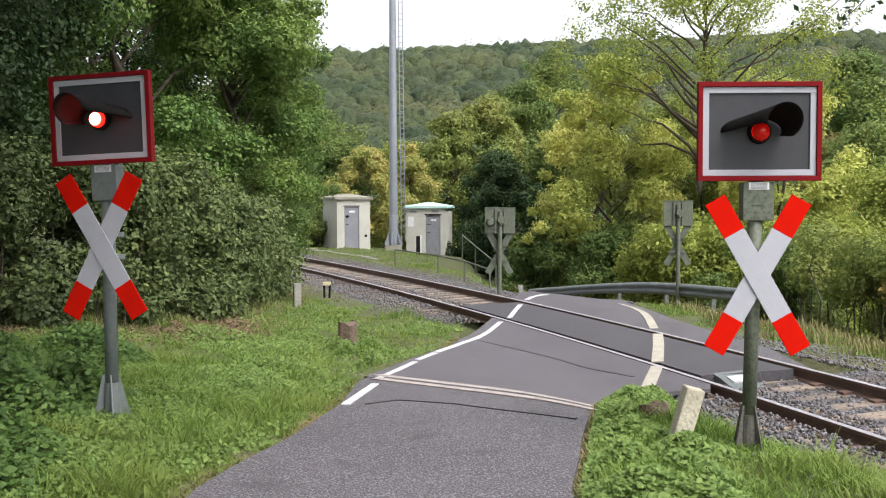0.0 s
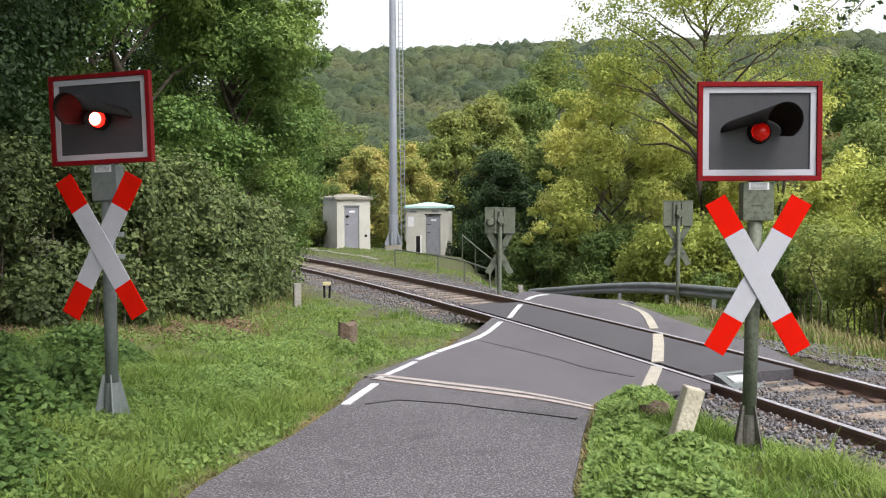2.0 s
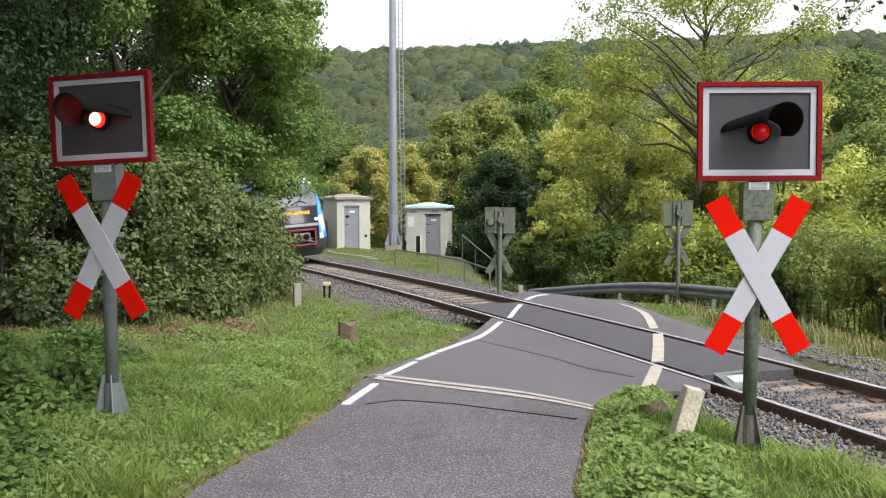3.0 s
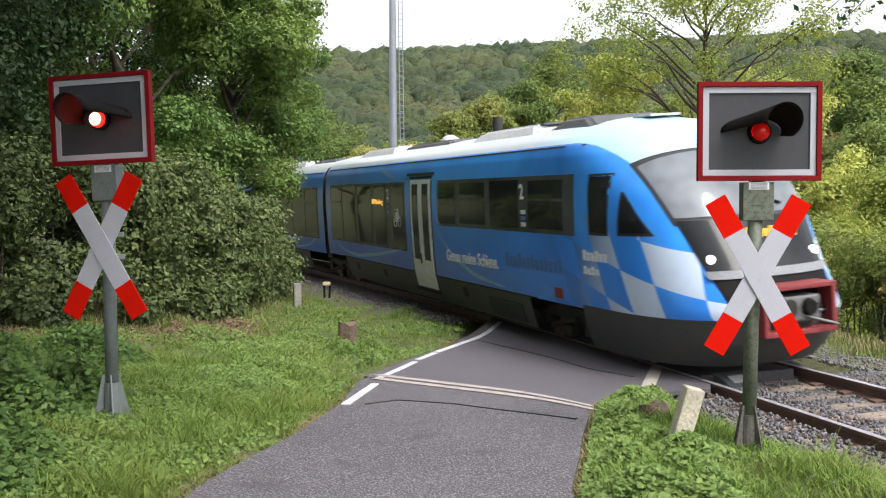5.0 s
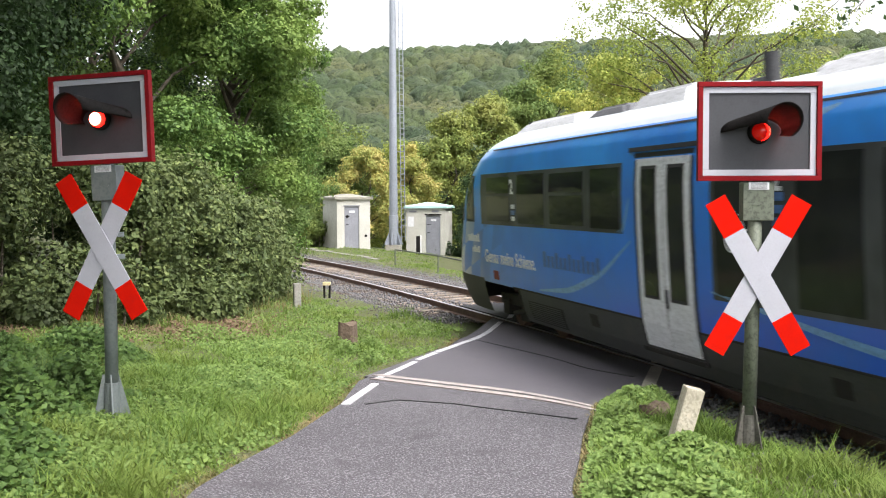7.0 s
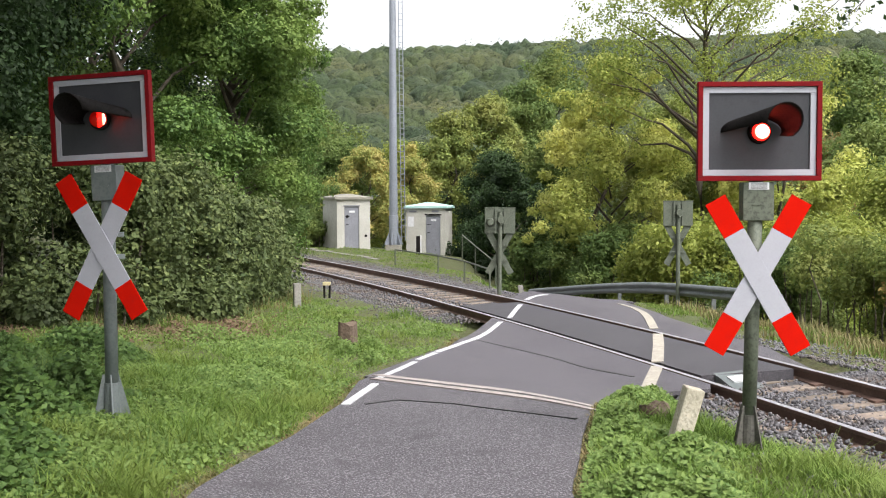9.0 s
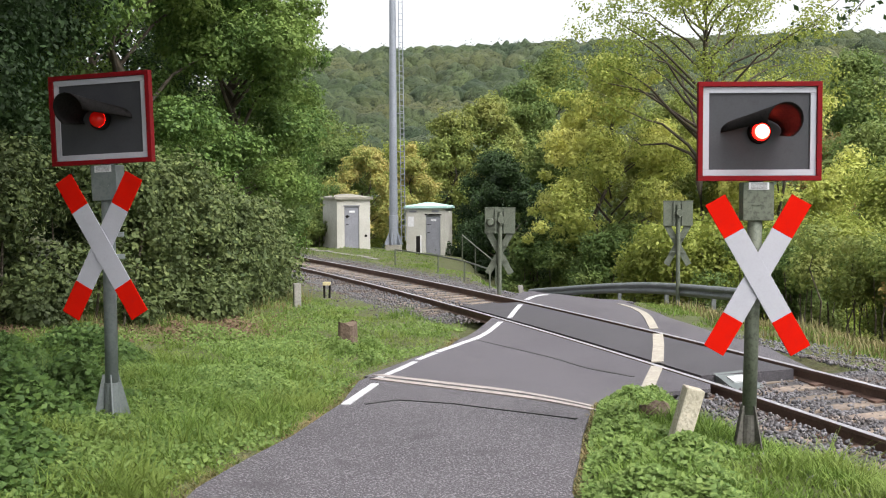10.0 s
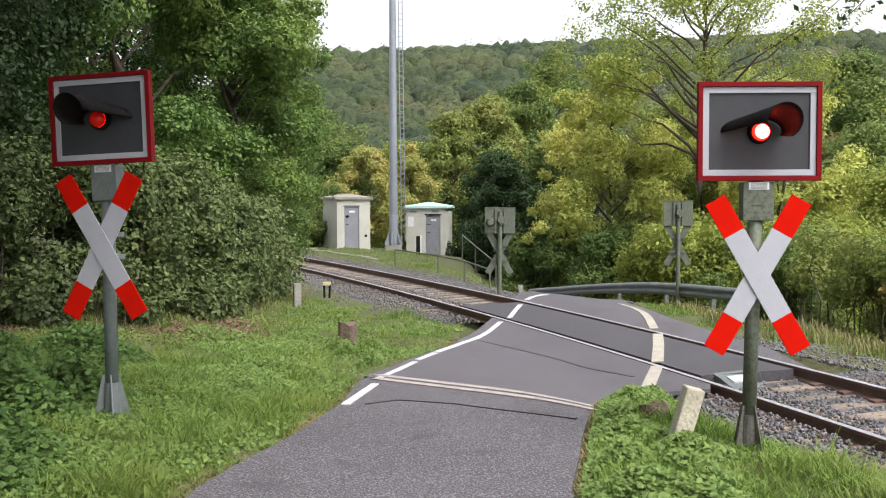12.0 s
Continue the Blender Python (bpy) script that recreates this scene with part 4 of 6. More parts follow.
PAINT = livery()
SILL = surf("sill_grey", (0.055, 0.058, 0.057), (0.04, 0.043, 0.042), 1.2, 30, 0.6, 0, 0.1, 0.003, (0.07, 0.06, 0.05))
UNDER = surf("underframe", (0.02, 0.018, 0.017), (0.03, 0.026, 0.022), 2, 30, 0.8, 0.1, 0.3, 0.01, (0.05, 0.036, 0.026))
RUBBER = surf("bellows_rubber", (0.02, 0.02, 0.023), (0.03, 0.03, 0.034), 3, 30, 0.7)
DOOR_WHITE = surf("door_light_grey", (0.78, 0.8, 0.84), (0.72, 0.74, 0.78), 2, 30, 0.4, 0, 0.05, 0.002)
ROOF_POD = surf("roof_unit", (0.6, 0.6, 0.63), (0.52, 0.52, 0.55), 1.5, 30, 0.5, 0, 0.1, 0.003, (0.4, 0.39, 0.38))
ROOF_DARK = surf("dark_roof_unit", (0.085, 0.085, 0.095), (0.11, 0.11, 0.12), 1.5, 30, 0.6)
STRIPE = surf("pale_blue_stripe", (0.16, 0.36, 0.66), (0.2, 0.4, 0.7), 1.5, 30, 0.35, 0, 0)
LETTER = surf("white_letters", (0.8, 0.82, 0.85), (0.75, 0.78, 0.82), 3, 30, 0.4, 0, 0)
FAINT = surf("faint_letters", (0.05, 0.13, 0.36), (0.06, 0.14, 0.38), 3, 30, 0.4, 0, 0)
BUMPER = surf("bumper_grey", (0.22, 0.23, 0.25), (0.17, 0.18, 0.2), 3, 30, 0.6)
COUPLER_GREY = surf("coupler_steel", (0.2, 0.2, 0.2), (0.13, 0.13, 0.14), 5, 40, 0.5, 0.4)
COUPLER_RED = surf("coupler_red", (0.24, 0.03, 0.035), (0.19, 0.026, 0.03), 3, 30, 0.6)
AMBER = glow("display_amber", (1.0, 0.5, 0.08), 0.4)
HEADLAMP = glow("headlamp", (1.0, 0.95, 0.85), 1.6)


def coach_glass(name, tint, rough=0.06, ior=1.33):
    m, n, l, b = nodes_of(name)
    src = n.new("ShaderNodeTexCoord").outputs["Object"]
    c = mix(n, l, ramp(n, l, noise_node(n, l, src, 0.8, 3), 0.35, 0.7), tint, tuple(t * 2.2 for t in tint))
    l.new(c, b.inputs["Base Color"])
    b.inputs["Roughness"].default_value, b.inputs["IOR"].default_value = rough, ior
    b.inputs["Specular IOR Level"].default_value = 0.5 if ior > 1.4 else 0.28
    return m


GLASS = coach_glass("tinted_glass", (0.014, 0.015, 0.016))
FILM = coach_glass("grey_window_film", (0.044, 0.047, 0.05), 0.25)
SCREEN = coach_glass("windscreen", (0.1, 0.11, 0.125), 0.06, 1.5)
MASK = coach_glass("black_mask", (0.012, 0.013, 0.015), 0.1, 1.35)

PZ = [0.2, 0.45, 0.75, 1.1, 2.0, 2.45, 2.8, 3.02, 3.16, 3.28, 3.4, 3.48, 3.53, 3.56]
PW = [1.24, 1.33, 1.39, 1.415, 1.415, 1.4, 1.365, 1.32, 1.26, 1.15, 0.93, 0.65, 0.35, 0.01]
FZ = [0.2, 0.5, 0.88, 1.15, 1.45, 2.1, 2.45, 2.8, 3.0, 3.2, 3.4, 3.5, 3.56]
FX = [19.95, 20.3, 20.42, 20.24, 20.0, 19.57, 19.3, 18.98, 18.75, 18.42, 17.95, 17.3, 16.2]
CAP, POW = 1.7, 2.7


def half_w(z):
    return float(np.interp(z, PZ, PW))


def front(z):
    return float(np.interp(z, FZ, FX))


def cap_len(z):
    if z < 2.1:
        return front(z) - front(2.1) + CAP
    return CAP + 0.8 * float(smooth((z - 2.4) / 1.0))


def skin(f, z, eps=0.0):
    """A point of the coach's skin: f below 1 runs along the side, from 1 to 2 round the nose to its middle."""
    w, xf = half_w(z) + eps, front(z) + eps
    xs = xf - cap_len(z)
    if f <= 1:
        return Vector((0.26 + (xs - 0.26) * f, w, z))
    a = (f - 1) * math.pi / 2
    return Vector((xs + (xf - xs) * math.sin(a) ** (2 / POW), w * math.cos(a) ** (2 / POW) if f < 1.9999 else 0.0, z))


def side_y(x, z):
    w, xf = half_w(z), front(z)
    xs = xf - cap_len(z)
    if x <= xs:
        return w
    return w * max(0.0, 1 - ((x - xs) / (xf - xs)) ** POW) ** (1 / POW)


def shell(zs, fs, sides=(1, -1), eps=0.0, slant=0.0):
    bm = bmesh.new()
    for sd in sides:
        g = [[bm.verts.new((p.x, p.y * sd, p.z)) for p in (skin(f if slant == 0 else 2 - (2 - f) * (1 + slant * (z - 2.0)), z, eps) for f in fs)] for z in zs]
        for a, b in zip(g, g[1:]):
            for j in range(len(fs) - 1):
                bm.faces.new((a[j], a[j + 1], b[j + 1], b[j]))
    bmesh.ops.remove_doubles(bm, verts=bm.verts, dist=0.001)
    return bm


def nose_patch(z0, z1, f0, eps, crown=0.0, slant=0.31, n=14):
    """A patch round the nose from side to side, between two heights, its upper edge arched."""
    bm = bmesh.new()
    for sd in (1, -1):
        g = []
        for k in range(n + 1):
            row = []
            for f in np.linspace(f0, 2, 16):
                r = (2 - f) / (2 - f0)
                z = z0 + (z1 - crown * r * r - z0) * k / n
                p = skin(2 - (2 - f) * (1 + slant * (z - 2.0)), z, eps)
                row.append(bm.verts.new((p.x, p.y * sd, p.z)))
            g.append(row)
        for a, b in zip(g, g[1:]):
            for j in range(15):
                bm.faces.new((a[j], a[j + 1], b[j + 1], b[j]))
    bmesh.ops.remove_doubles(bm, verts=bm.verts, dist=0.001)
    return bm


def panel(x0, x1, z0, z1, sd, out=0.006, nx=10, nz=8, skew=0.0, thick=0.02):
    """A thin pane that follows the coach's side, standing proud of it by out."""
    bm = bmesh.new()
    layers = []
    for o in (out, out - thick):
        layers.append([[bm.verts.new((x0 + (x1 - x0) * i / nx + skew * k / nz, sd * (side_y(x0 + (x1 - x0) * i / nx + skew * k / nz, z0 + (z1 - z0) * k / nz) + o), z0 + (z1 - z0) * k / nz)) for i in range(nx + 1)] for k in range(nz + 1)])
    for L in layers:
        for a, b in zip(L, L[1:]):
            for i in range(nx):
                bm.faces.new((a[i], a[i + 1], b[i + 1], b[i]))
    T, B = layers
    loop = lambda G: [G[0][i] for i in range(nx + 1)] + [G[k][nx] for k in range(1, nz + 1)] + [G[nz][i] for i in range(nx - 1, -1, -1)] + [G[k][0] for k in range(nz - 1, 0, -1)]
    t, b = loop(T), loop(B)
    for i in range(len(t)):
        j = (i + 1) % len(t)
        bm.faces.new((t[i], t[j], b[j], b[i]))
    return bm


def ribbon(points, width, sd, out=0.004):
    """A painted swoosh: points in (x, z) on the coach's side."""
    p = np.array(points, float)
    d = np.concatenate([[0], np.cumsum(np.hypot(*np.diff(p, axis=0).T))])
    t = np.linspace(0, d[-1], 40)
    q = np.stack([np.interp(t, d, p[:, 0]), np.interp(t, d, p[:, 1])], -1)
    k = np.ones(7) / 7
    q = np.stack([np.convolve(np.pad(q[:, i], 3, mode="reflect", reflect_type="odd"), k, "valid") for i in (0, 1)], -1)
    g = np.gradient(q, axis=0)
    g /= np.hypot(*g.T)[:, None]
    nrm = np.stack([-g[:, 1], g[:, 0]], -1) * width / 2 * np.sin(np.linspace(0.25, math.pi - 0.25, 40))[:, None]
    bm = bmesh.new()
    rows = [[bm.verts.new((x, sd * (side_y(x, z) + out), z)) for x, z in r] for r in (q + nrm, q - nrm)]
    for i in range(39):
        bm.faces.new((rows[0][i], rows[0][i + 1], rows[1][i + 1], rows[1][i]))
    return bm


def coach(name, railcar, seen):
    """Half of the railcar, from the bellows to its nose; seen is the side (-1 right, 1 left of its nose) that shows its lettering."""
    fs = list(np.linspace(0, 1, 40)) + list(np.linspace(1, 2, 34))[1:]
    zs = list(np.arange(0.78, 3.0, 0.1)) + list(np.arange(3.0, 3.5, 0.035)) + [3.5, 3.53, 3.555]
    bm = shell(zs, fs)
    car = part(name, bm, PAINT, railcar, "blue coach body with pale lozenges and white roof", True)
    # end wall towards the bellows, floor
    bm = bmesh.new()
    ring = [(half_w(z), z) for z in zs]
    bm.faces.new([bm.verts.new((0.27, y, z)) for y, z in ring + [(-y, z) for y, z in ring[::-1]]])
    bm.faces.new([bm.verts.new(v) for v in ((0.27, 1.38, 0.8), (18.6, 1.38, 0.8), (18.6, -1.38, 0.8), (0.27, -1.38, 0.8))])
    part("end_wall", bm, UNDER, car)
    part("underframe", box(0.3, -0.55, 0.3, 18.4, 0.55, 0.79, 0.03), UNDER, car)
    for sd in (1, -1):
        for a, b, z1 in ((2.3, 15.25, 0.80),):
            part("sill_panel", panel(a, b, 0.24, z1, sd, 0.002, 24, 3), SILL, car, "grey sill panel")
        part("sill_line", panel(2.0, 15.6, 0.775, 0.80, sd, 0.008, 20, 1), UNDER, car)
        # window bands and single panes
        part("window_band", panel(10.78, 17.22, 1.84, 2.74, sd, 0.004, 16, 6), FILM, car, "dark window band")
        for a, b in ((10.86, 11.86), (13.75, 15.08)):
            part("window_pane", panel(a, b, 1.89, 2.69, sd, 0.01, 4, 5), GLASS, car)
        for a, b in ((12.13, 13.5), (15.5, 16.82)):
            part("window_pane", panel(a, b, 1.91, 2.34, sd, 0.012, 5, 4), GLASS, car)
            part("window_pane", panel(a, b, 2.39, 2.67, sd, 0.012, 5, 4), GLASS, car)
        part("window_band", panel(0.87, 8.44, 1.2, 2.74, sd, 0.004, 16, 8), FILM, car, "tall dark window band")
        for a, b in ((2.45, 3.8), (4.12, 5.5), (5.78, 6.78), (7.4, 8.34)):
            part("window_pane", panel(a, b, 1.26, 2.69, sd, 0.01, 5, 6), GLASS, car)
        part("window_pane", panel(1.0, 2.3, 1.26, 2.24, sd, 0.012, 5, 5), GLASS, car)
        part("window_pane", panel(1.0, 2.3, 2.31, 2.67, sd, 0.012, 5, 4), GLASS, car)
        # cab windows
        part("cab_seal", panel(17.68, 18.26, 1.87, 2.73, sd, 0.004, 4, 5), RUBBER, car)
        part("cab_window", panel(17.72, 18.22, 1.91, 2.69, sd, 0.008, 4, 5), GLASS, car)
        for nm, x0, x1, z0, z1, out, mtl in (("cab_seal", 18.5, 19.16, 1.88, 2.47, 0.004, RUBBER), ("cab_window", 18.55, 19.08, 1.92, 2.41, 0.009, GLASS)):
            bm = panel(x0, x1, z0, z1, sd, out, 6, 6)
            for v in bm.verts:
                k = (v.co.z - z0) / (z1 - z0)
                v.co.x = x0 + (v.co.x - x0) * (1 - 0.93 * k)
                v.co.y = sd * (side_y(v.co.x, v.co.z) + out)
            part(nm, bm, mtl, car)
        # doors: dark surround, two pale leaves with tall panes
        part("door_surround", panel(8.82, 10.4, 0.46, 2.84, sd, 0.003, 6, 8), RUBBER, car)
        for a, b in ((8.9, 9.59), (9.62, 10.31)):
            part("door_leaf", panel(a, b, 0.48, 2.77, sd, 0.014, 4, 8), DOOR_WHITE, car, "pale grey plug door leaf")
            part("door_glass", panel(a + 0.16, b - 0.16, 1.12, 2.64, sd, 0.02, 3, 8), GLASS, car)
            part("door_seal", panel(a + 0.13, b - 0.13, 1.08, 2.68, sd, 0.017, 3, 8), RUBBER, car)
        part("door_handle", panel(9.52, 9.56, 1.0, 1.22, sd, 0.04, 1, 2), RUBBER, car)
        part("door_hood", panel(8.65, 10.55, 2.86, 2.915, sd, 0.03, 6, 2, thick=0.05), RUBBER, car)
        part("door_step", panel(8.8, 10.4, 0.4, 0.46, sd, 0.05, 6, 1, thick=0.1), UNDER, car)
        # painted lines
        for pts, w in (([(1.0, 1.35), (1.8, 1.0), (3.5, 0.86), (6.0, 1.02), (8.5, 1.28)], 0.085), ([(10.55, 1.75), (11.6, 1.25), (12.8, 0.95), (14.2, 0.85)], 0.09),
                       ([(6.2, 3.1), (6.9, 2.95), (7.6, 2.83)], 0.1), ([(10.55, 2.3), (10.75, 1.9), (10.95, 1.86)], 0.07)):
            part("painted_line", ribbon(pts, w, sd), STRIPE, car, "pale blue painted arc")
        part("emergency_box", panel(16.35, 16.65, 0.86, 1.02, sd, 0.006, 2, 2), COUPLER_RED, car)
        part("hatch", panel(13.3, 14.9, 0.3, 0.62, sd, 0.006, 4, 2), UNDER, car)
        for k in range(9):
            part("louvre", panel(13.35, 14.85, 0.32 + k * 0.033, 0.335 + k * 0.033, sd, 0.014, 2, 1), SILL, car)
        for a in (3.4, 6.1, 11.9):
            part("fuel_flap", panel(a, a + 0.28, 0.5, 0.68, sd, 0.008, 2, 2), UNDER, car)
    # lettering on the side that is seen; reading runs with the eye
    sd = seen
    turn = pose(0, 0, 0, 90, 0, 0) if sd < 0 else pose(0, 0, 0, 90, 0, 180)
    def put(x, z, out=0.012):
        return Matrix.Translation((x, sd * (half_w(z) + out), z)) @ turn
    x_text, dirn = (11.2, 1) if sd < 0 else (17.1, -1)
    words("slogan", "Genau meine Schiene.", 0.315, LETTER, car, put(x_text, 1.16, 0.006), label="white slogan")
    for k in range(13):
        a = x_text + dirn * (3.2 + k * 0.18)
        part("faint_letter_bar", panel(min(a, a + dirn * 0.12), max(a, a + dirn * 0.12), 1.24, 1.42 + 0.06 * (k % 3 == 0), sd, 0.004, 1, 1), FAINT, car)
    for k in range(6):
        a = 17.45 + k * 0.13
        part("print_bar", panel(a, a + 0.1, 1.5, 1.62 + 0.03 * (k % 3 == 0), sd, 0.004, 1, 1), LETTER, car)
        if k < 4:
            part("print_bar", panel(a, a + 0.1, 1.3, 1.42 - 0.03 * (k % 2), sd, 0.004, 1, 1), LETTER, car)
    words("class_number", "2", 0.34, LETTER, car, put(15.17 if sd < 0 else 15.42, 2.38, 0.012))
    words("class_number", "2", 0.34, LETTER, car, put(6.98 if sd < 0 else 7.2, 2.36, 0.006))
    for k in range(3):
        part("pictogram_bar", panel(15.2, 15.38, 1.93 + k * 0.1, 2.0 + k * 0.1, sd, 0.014, 1, 1), FAINT if k % 2 else LETTER, car)
        part("pictogram_bar", panel(7.0, 7.17, 2.02 + k * 0.12, 2.1 + k * 0.12, sd, 0.012, 1, 1), FAINT, car)
    # bicycle pictogram
    bm = bmesh.new()
    bx, bz, ty = 7.82, 1.85, sd * (half_w(1.8) + 0.014)
    for dx in (-0.16, 0.16):
        ringp = [(bx + dx + 0.12 * math.cos(a), ty, bz + 0.12 * math.sin(a)) for a in np.linspace(0, math.tau, 17)]
        tube(ringp, 0.009, 6, bm, False)
    for a, b in (((-0.16, 0), (-0.06, 0.2)), ((-0.06, 0.2), (0.1, 0.2)), ((0.1, 0.2), (0.16, 0)), ((-0.06, 0.2), (0.02, 0)), ((0.02, 0), (0.1, 0.2)), ((-0.1, 0.27), (-0.02, 0.27)), ((0.1, 0.2), (0.09, 0.3))):
        tube([(bx + a[0], ty, bz + a[1]), (bx + b[0], ty, bz + b[1])], 0.008, 6, bm)
    part("bicycle_pictogram", bm, LETTER, car)
    if sd < 0:
        part("display_block", panel(5.62, 5.84, 2.24, 2.36, sd, 0.016, 1, 1), AMBER, car, "amber route block")
        words("side_display", "Miltenberg", 0.17, AMBER, car, put(5.88, 2.24, 0.014), label="amber destination display")
    # nose: windscreen, black mask, lamps, display, bumper, coupler
    part("windscreen", nose_patch(2.1, 2.96, 1.6, 0.014, 0.17), SCREEN, car, "curved windscreen", True)
    part("screen_seal", nose_patch(2.0, 3.0, 1.57, 0.007, 0.17), RUBBER, car, smooth=True)
    part("nose_mask", nose_patch(1.42, 2.06, 1.6, 0.013), MASK, car, "black glossy lamp panel", True)
    part("bumper_strip", nose_patch(1.33, 1.43, 1.58, 0.035, n=3), BUMPER, car, "grey rubber bumper strip")
    part("nose_skirt", shell(np.linspace(0.2, 0.84, 7), list(np.linspace(0.968, 1, 3)) + list(np.linspace(1, 2, 24))[1:], eps=0.004), SILL, car, "grey nose skirt", True)
    part("coupler_recess", nose_patch(0.82, 1.33, 1.6, 0.012, n=6), BLACK, car)
    for sdn in (1, -1):
        p = skin(1.72, 1.57, 0.02)
        bm = bmesh.new()
        bmesh.ops.create_uvsphere(bm, u_segments=16, v_segments=10, radius=0.06)
        for v in bm.verts:
            v.co.x *= 0.45
        lamp = part("headlight", bm, HEADLAMP, car, "lit white headlight", True)
        lamp.matrix_basis = pose(p.x, p.y * sdn, p.z, 0, -15, 0)
    for k in range(12):
        y = 0.5 - k * 0.085
        q = skin(2.0, 1.84)
        xd = q.x - 0.16 * (abs(y) / 1.41) ** 2 + 0.02
        part("front_display", box(xd - 0.02, y - 0.031, 1.78, xd + 0.02, y + 0.031, 1.9 + 0.03 * (k % 4 == 0)), AMBER, car, "amber destination display")
    xb = front(0.9)
    bm = bmesh.new()
    for a in ((-0.52, 0.62, -0.46, 1.24), (0.46, 0.62, 0.52, 1.24), (-0.46, 1.18, 0.46, 1.24), (-0.46, 0.62, 0.46, 0.69)):
        box(xb - 0.55, a[0], a[1], xb + 0.13, a[2], a[3], 0.012, bm)
    part("coupler_cover", bm, COUPLER_RED, car, "faded red coupler surround")
    part("coupler_back", box(xb - 0.4, -0.46, 0.69, xb - 0.3, 0.46, 1.18), BLACK, car)
    part("coupler_head", box(xb - 0.3, -0.34, 0.78, xb + 0.1, 0.3, 1.1, 0.03), COUPLER_GREY, car, "grey steel coupler head")
    part("coupler_cone", tube([(xb + 0.08, 0.13, 0.95), (xb + 0.17, 0.13, 0.95)], [0.12, 0.09], 14), BLACK, car)
    part("coupler_funnel", tube([(xb + 0.08, -0.16, 0.95), (xb + 0.13, -0.16, 0.95)], [0.1, 0.12], 14), UNDER, car)
    part("coupler_link", tube([(xb + 0.1, 0.05, 0.85), (xb + 0.22, 0.45, 0.72)], 0.02, 8), COUPLER_GREY, car)
    for pts in (((0.1, 2.14), (0.42, 2.5), (0.32, 2.86)), ((-0.12, 2.14), (0.22, 2.3), (0.5, 2.2))):
        part("wiper", tube([(front(z) + 0.04 - 0.12 * y * y, y, z) for y, z in pts], 0.018, 6), BLACK, car)
    part("roof_hatch", box(17.0, -0.25, 3.5, 17.55, 0.25, 3.535, 0.01), ROOF_POD, car)
    # roof units: pale fairings with dark grilles, low dark housings between them, an exhaust stack
    def pod(x0, x1, w, z0, z1, mtl, nm, slope=0.5):
        bm = box(x0, -w, z0, x1, w, z1)
        for v in bm.verts:
            if v.co.z > z1 - 0.01:
                v.co.x += slope if v.co.x < (x0 + x1) / 2 else -slope
                v.co.y *= 0.72
        bmesh.ops.bevel(bm, geom=list(bm.edges), offset=0.06, segments=3, affect="EDGES")
        return part(nm, bm, mtl, car)
    def fairing(x0, x1, grilles):
        part("fairing_base", box(x0 + 0.1, -0.95, 3.2, x1 - 0.1, 0.95, 3.32, 0.01), RUBBER, car)
        top = pod(x0, x1, 0.97, 3.3, 3.6, ROOF_POD, "roof_fairing")
        for g in grilles:
            for y0, y1 in ((-0.62, -0.2), (0.2, 0.62)):
                part("roof_grille", box(g, y0, 3.58, g + 0.75, y1, 3.612, 0.01), ROOF_DARK, top)
    if seen < 0:
        fairing(2.3, 6.2, (4.2,))
        pod(5.9, 10.0, 0.8, 3.3, 3.58, ROOF_DARK, "dark_roof_unit")
        fairing(11.3, 14.9, (12.9, 13.8))
        pod(14.5, 17.1, 0.85, 3.3, 3.62, ROOF_DARK, "dark_roof_unit", 0.9)
        ex = 9.9
    else:
        fairing(3.9, 7.6, (4.6,))
        pod(0.8, 4.2, 0.8, 3.3, 3.58, ROOF_DARK, "dark_roof_unit")
        pod(10.1, 12.0, 0.8, 3.35, 3.68, ROOF_POD, "roof_box", 0.25)
        fairing(13.4, 16.8, (14.9, 15.8))
        pod(11.8, 13.8, 0.85, 3.3, 3.6, ROOF_DARK, "dark_roof_unit")
        ex = 10.0
    part("antenna_dome", tube([(8.6, -0.3, 3.5), (8.6, -0.3, 3.62), (8.6, -0.3, 3.7)], [0.22, 0.2, 0.08], 16), ROOF_POD, car, smooth=True)
    part("muffler", tube([(ex + 0.7, 0.35 * -seen, 3.6), (ex, 0.35 * -seen, 3.6)], 0.1, 12), RUBBER, car)
    part("exhaust", tube([(ex, 0.35 * -seen, 3.5), (ex, 0.35 * -seen, 3.98)], 0.1, 12), RUBBER, car, "black exhaust stack")
    part("roof_line", panel(0.45, 17.3, 3.14, 3.165, 1, 0.006, 24, 1), RUBBER, car)
    part("roof_line", panel(0.45, 17.3, 3.14, 3.165, -1, 0.006, 24, 1), RUBBER, car)
    return car


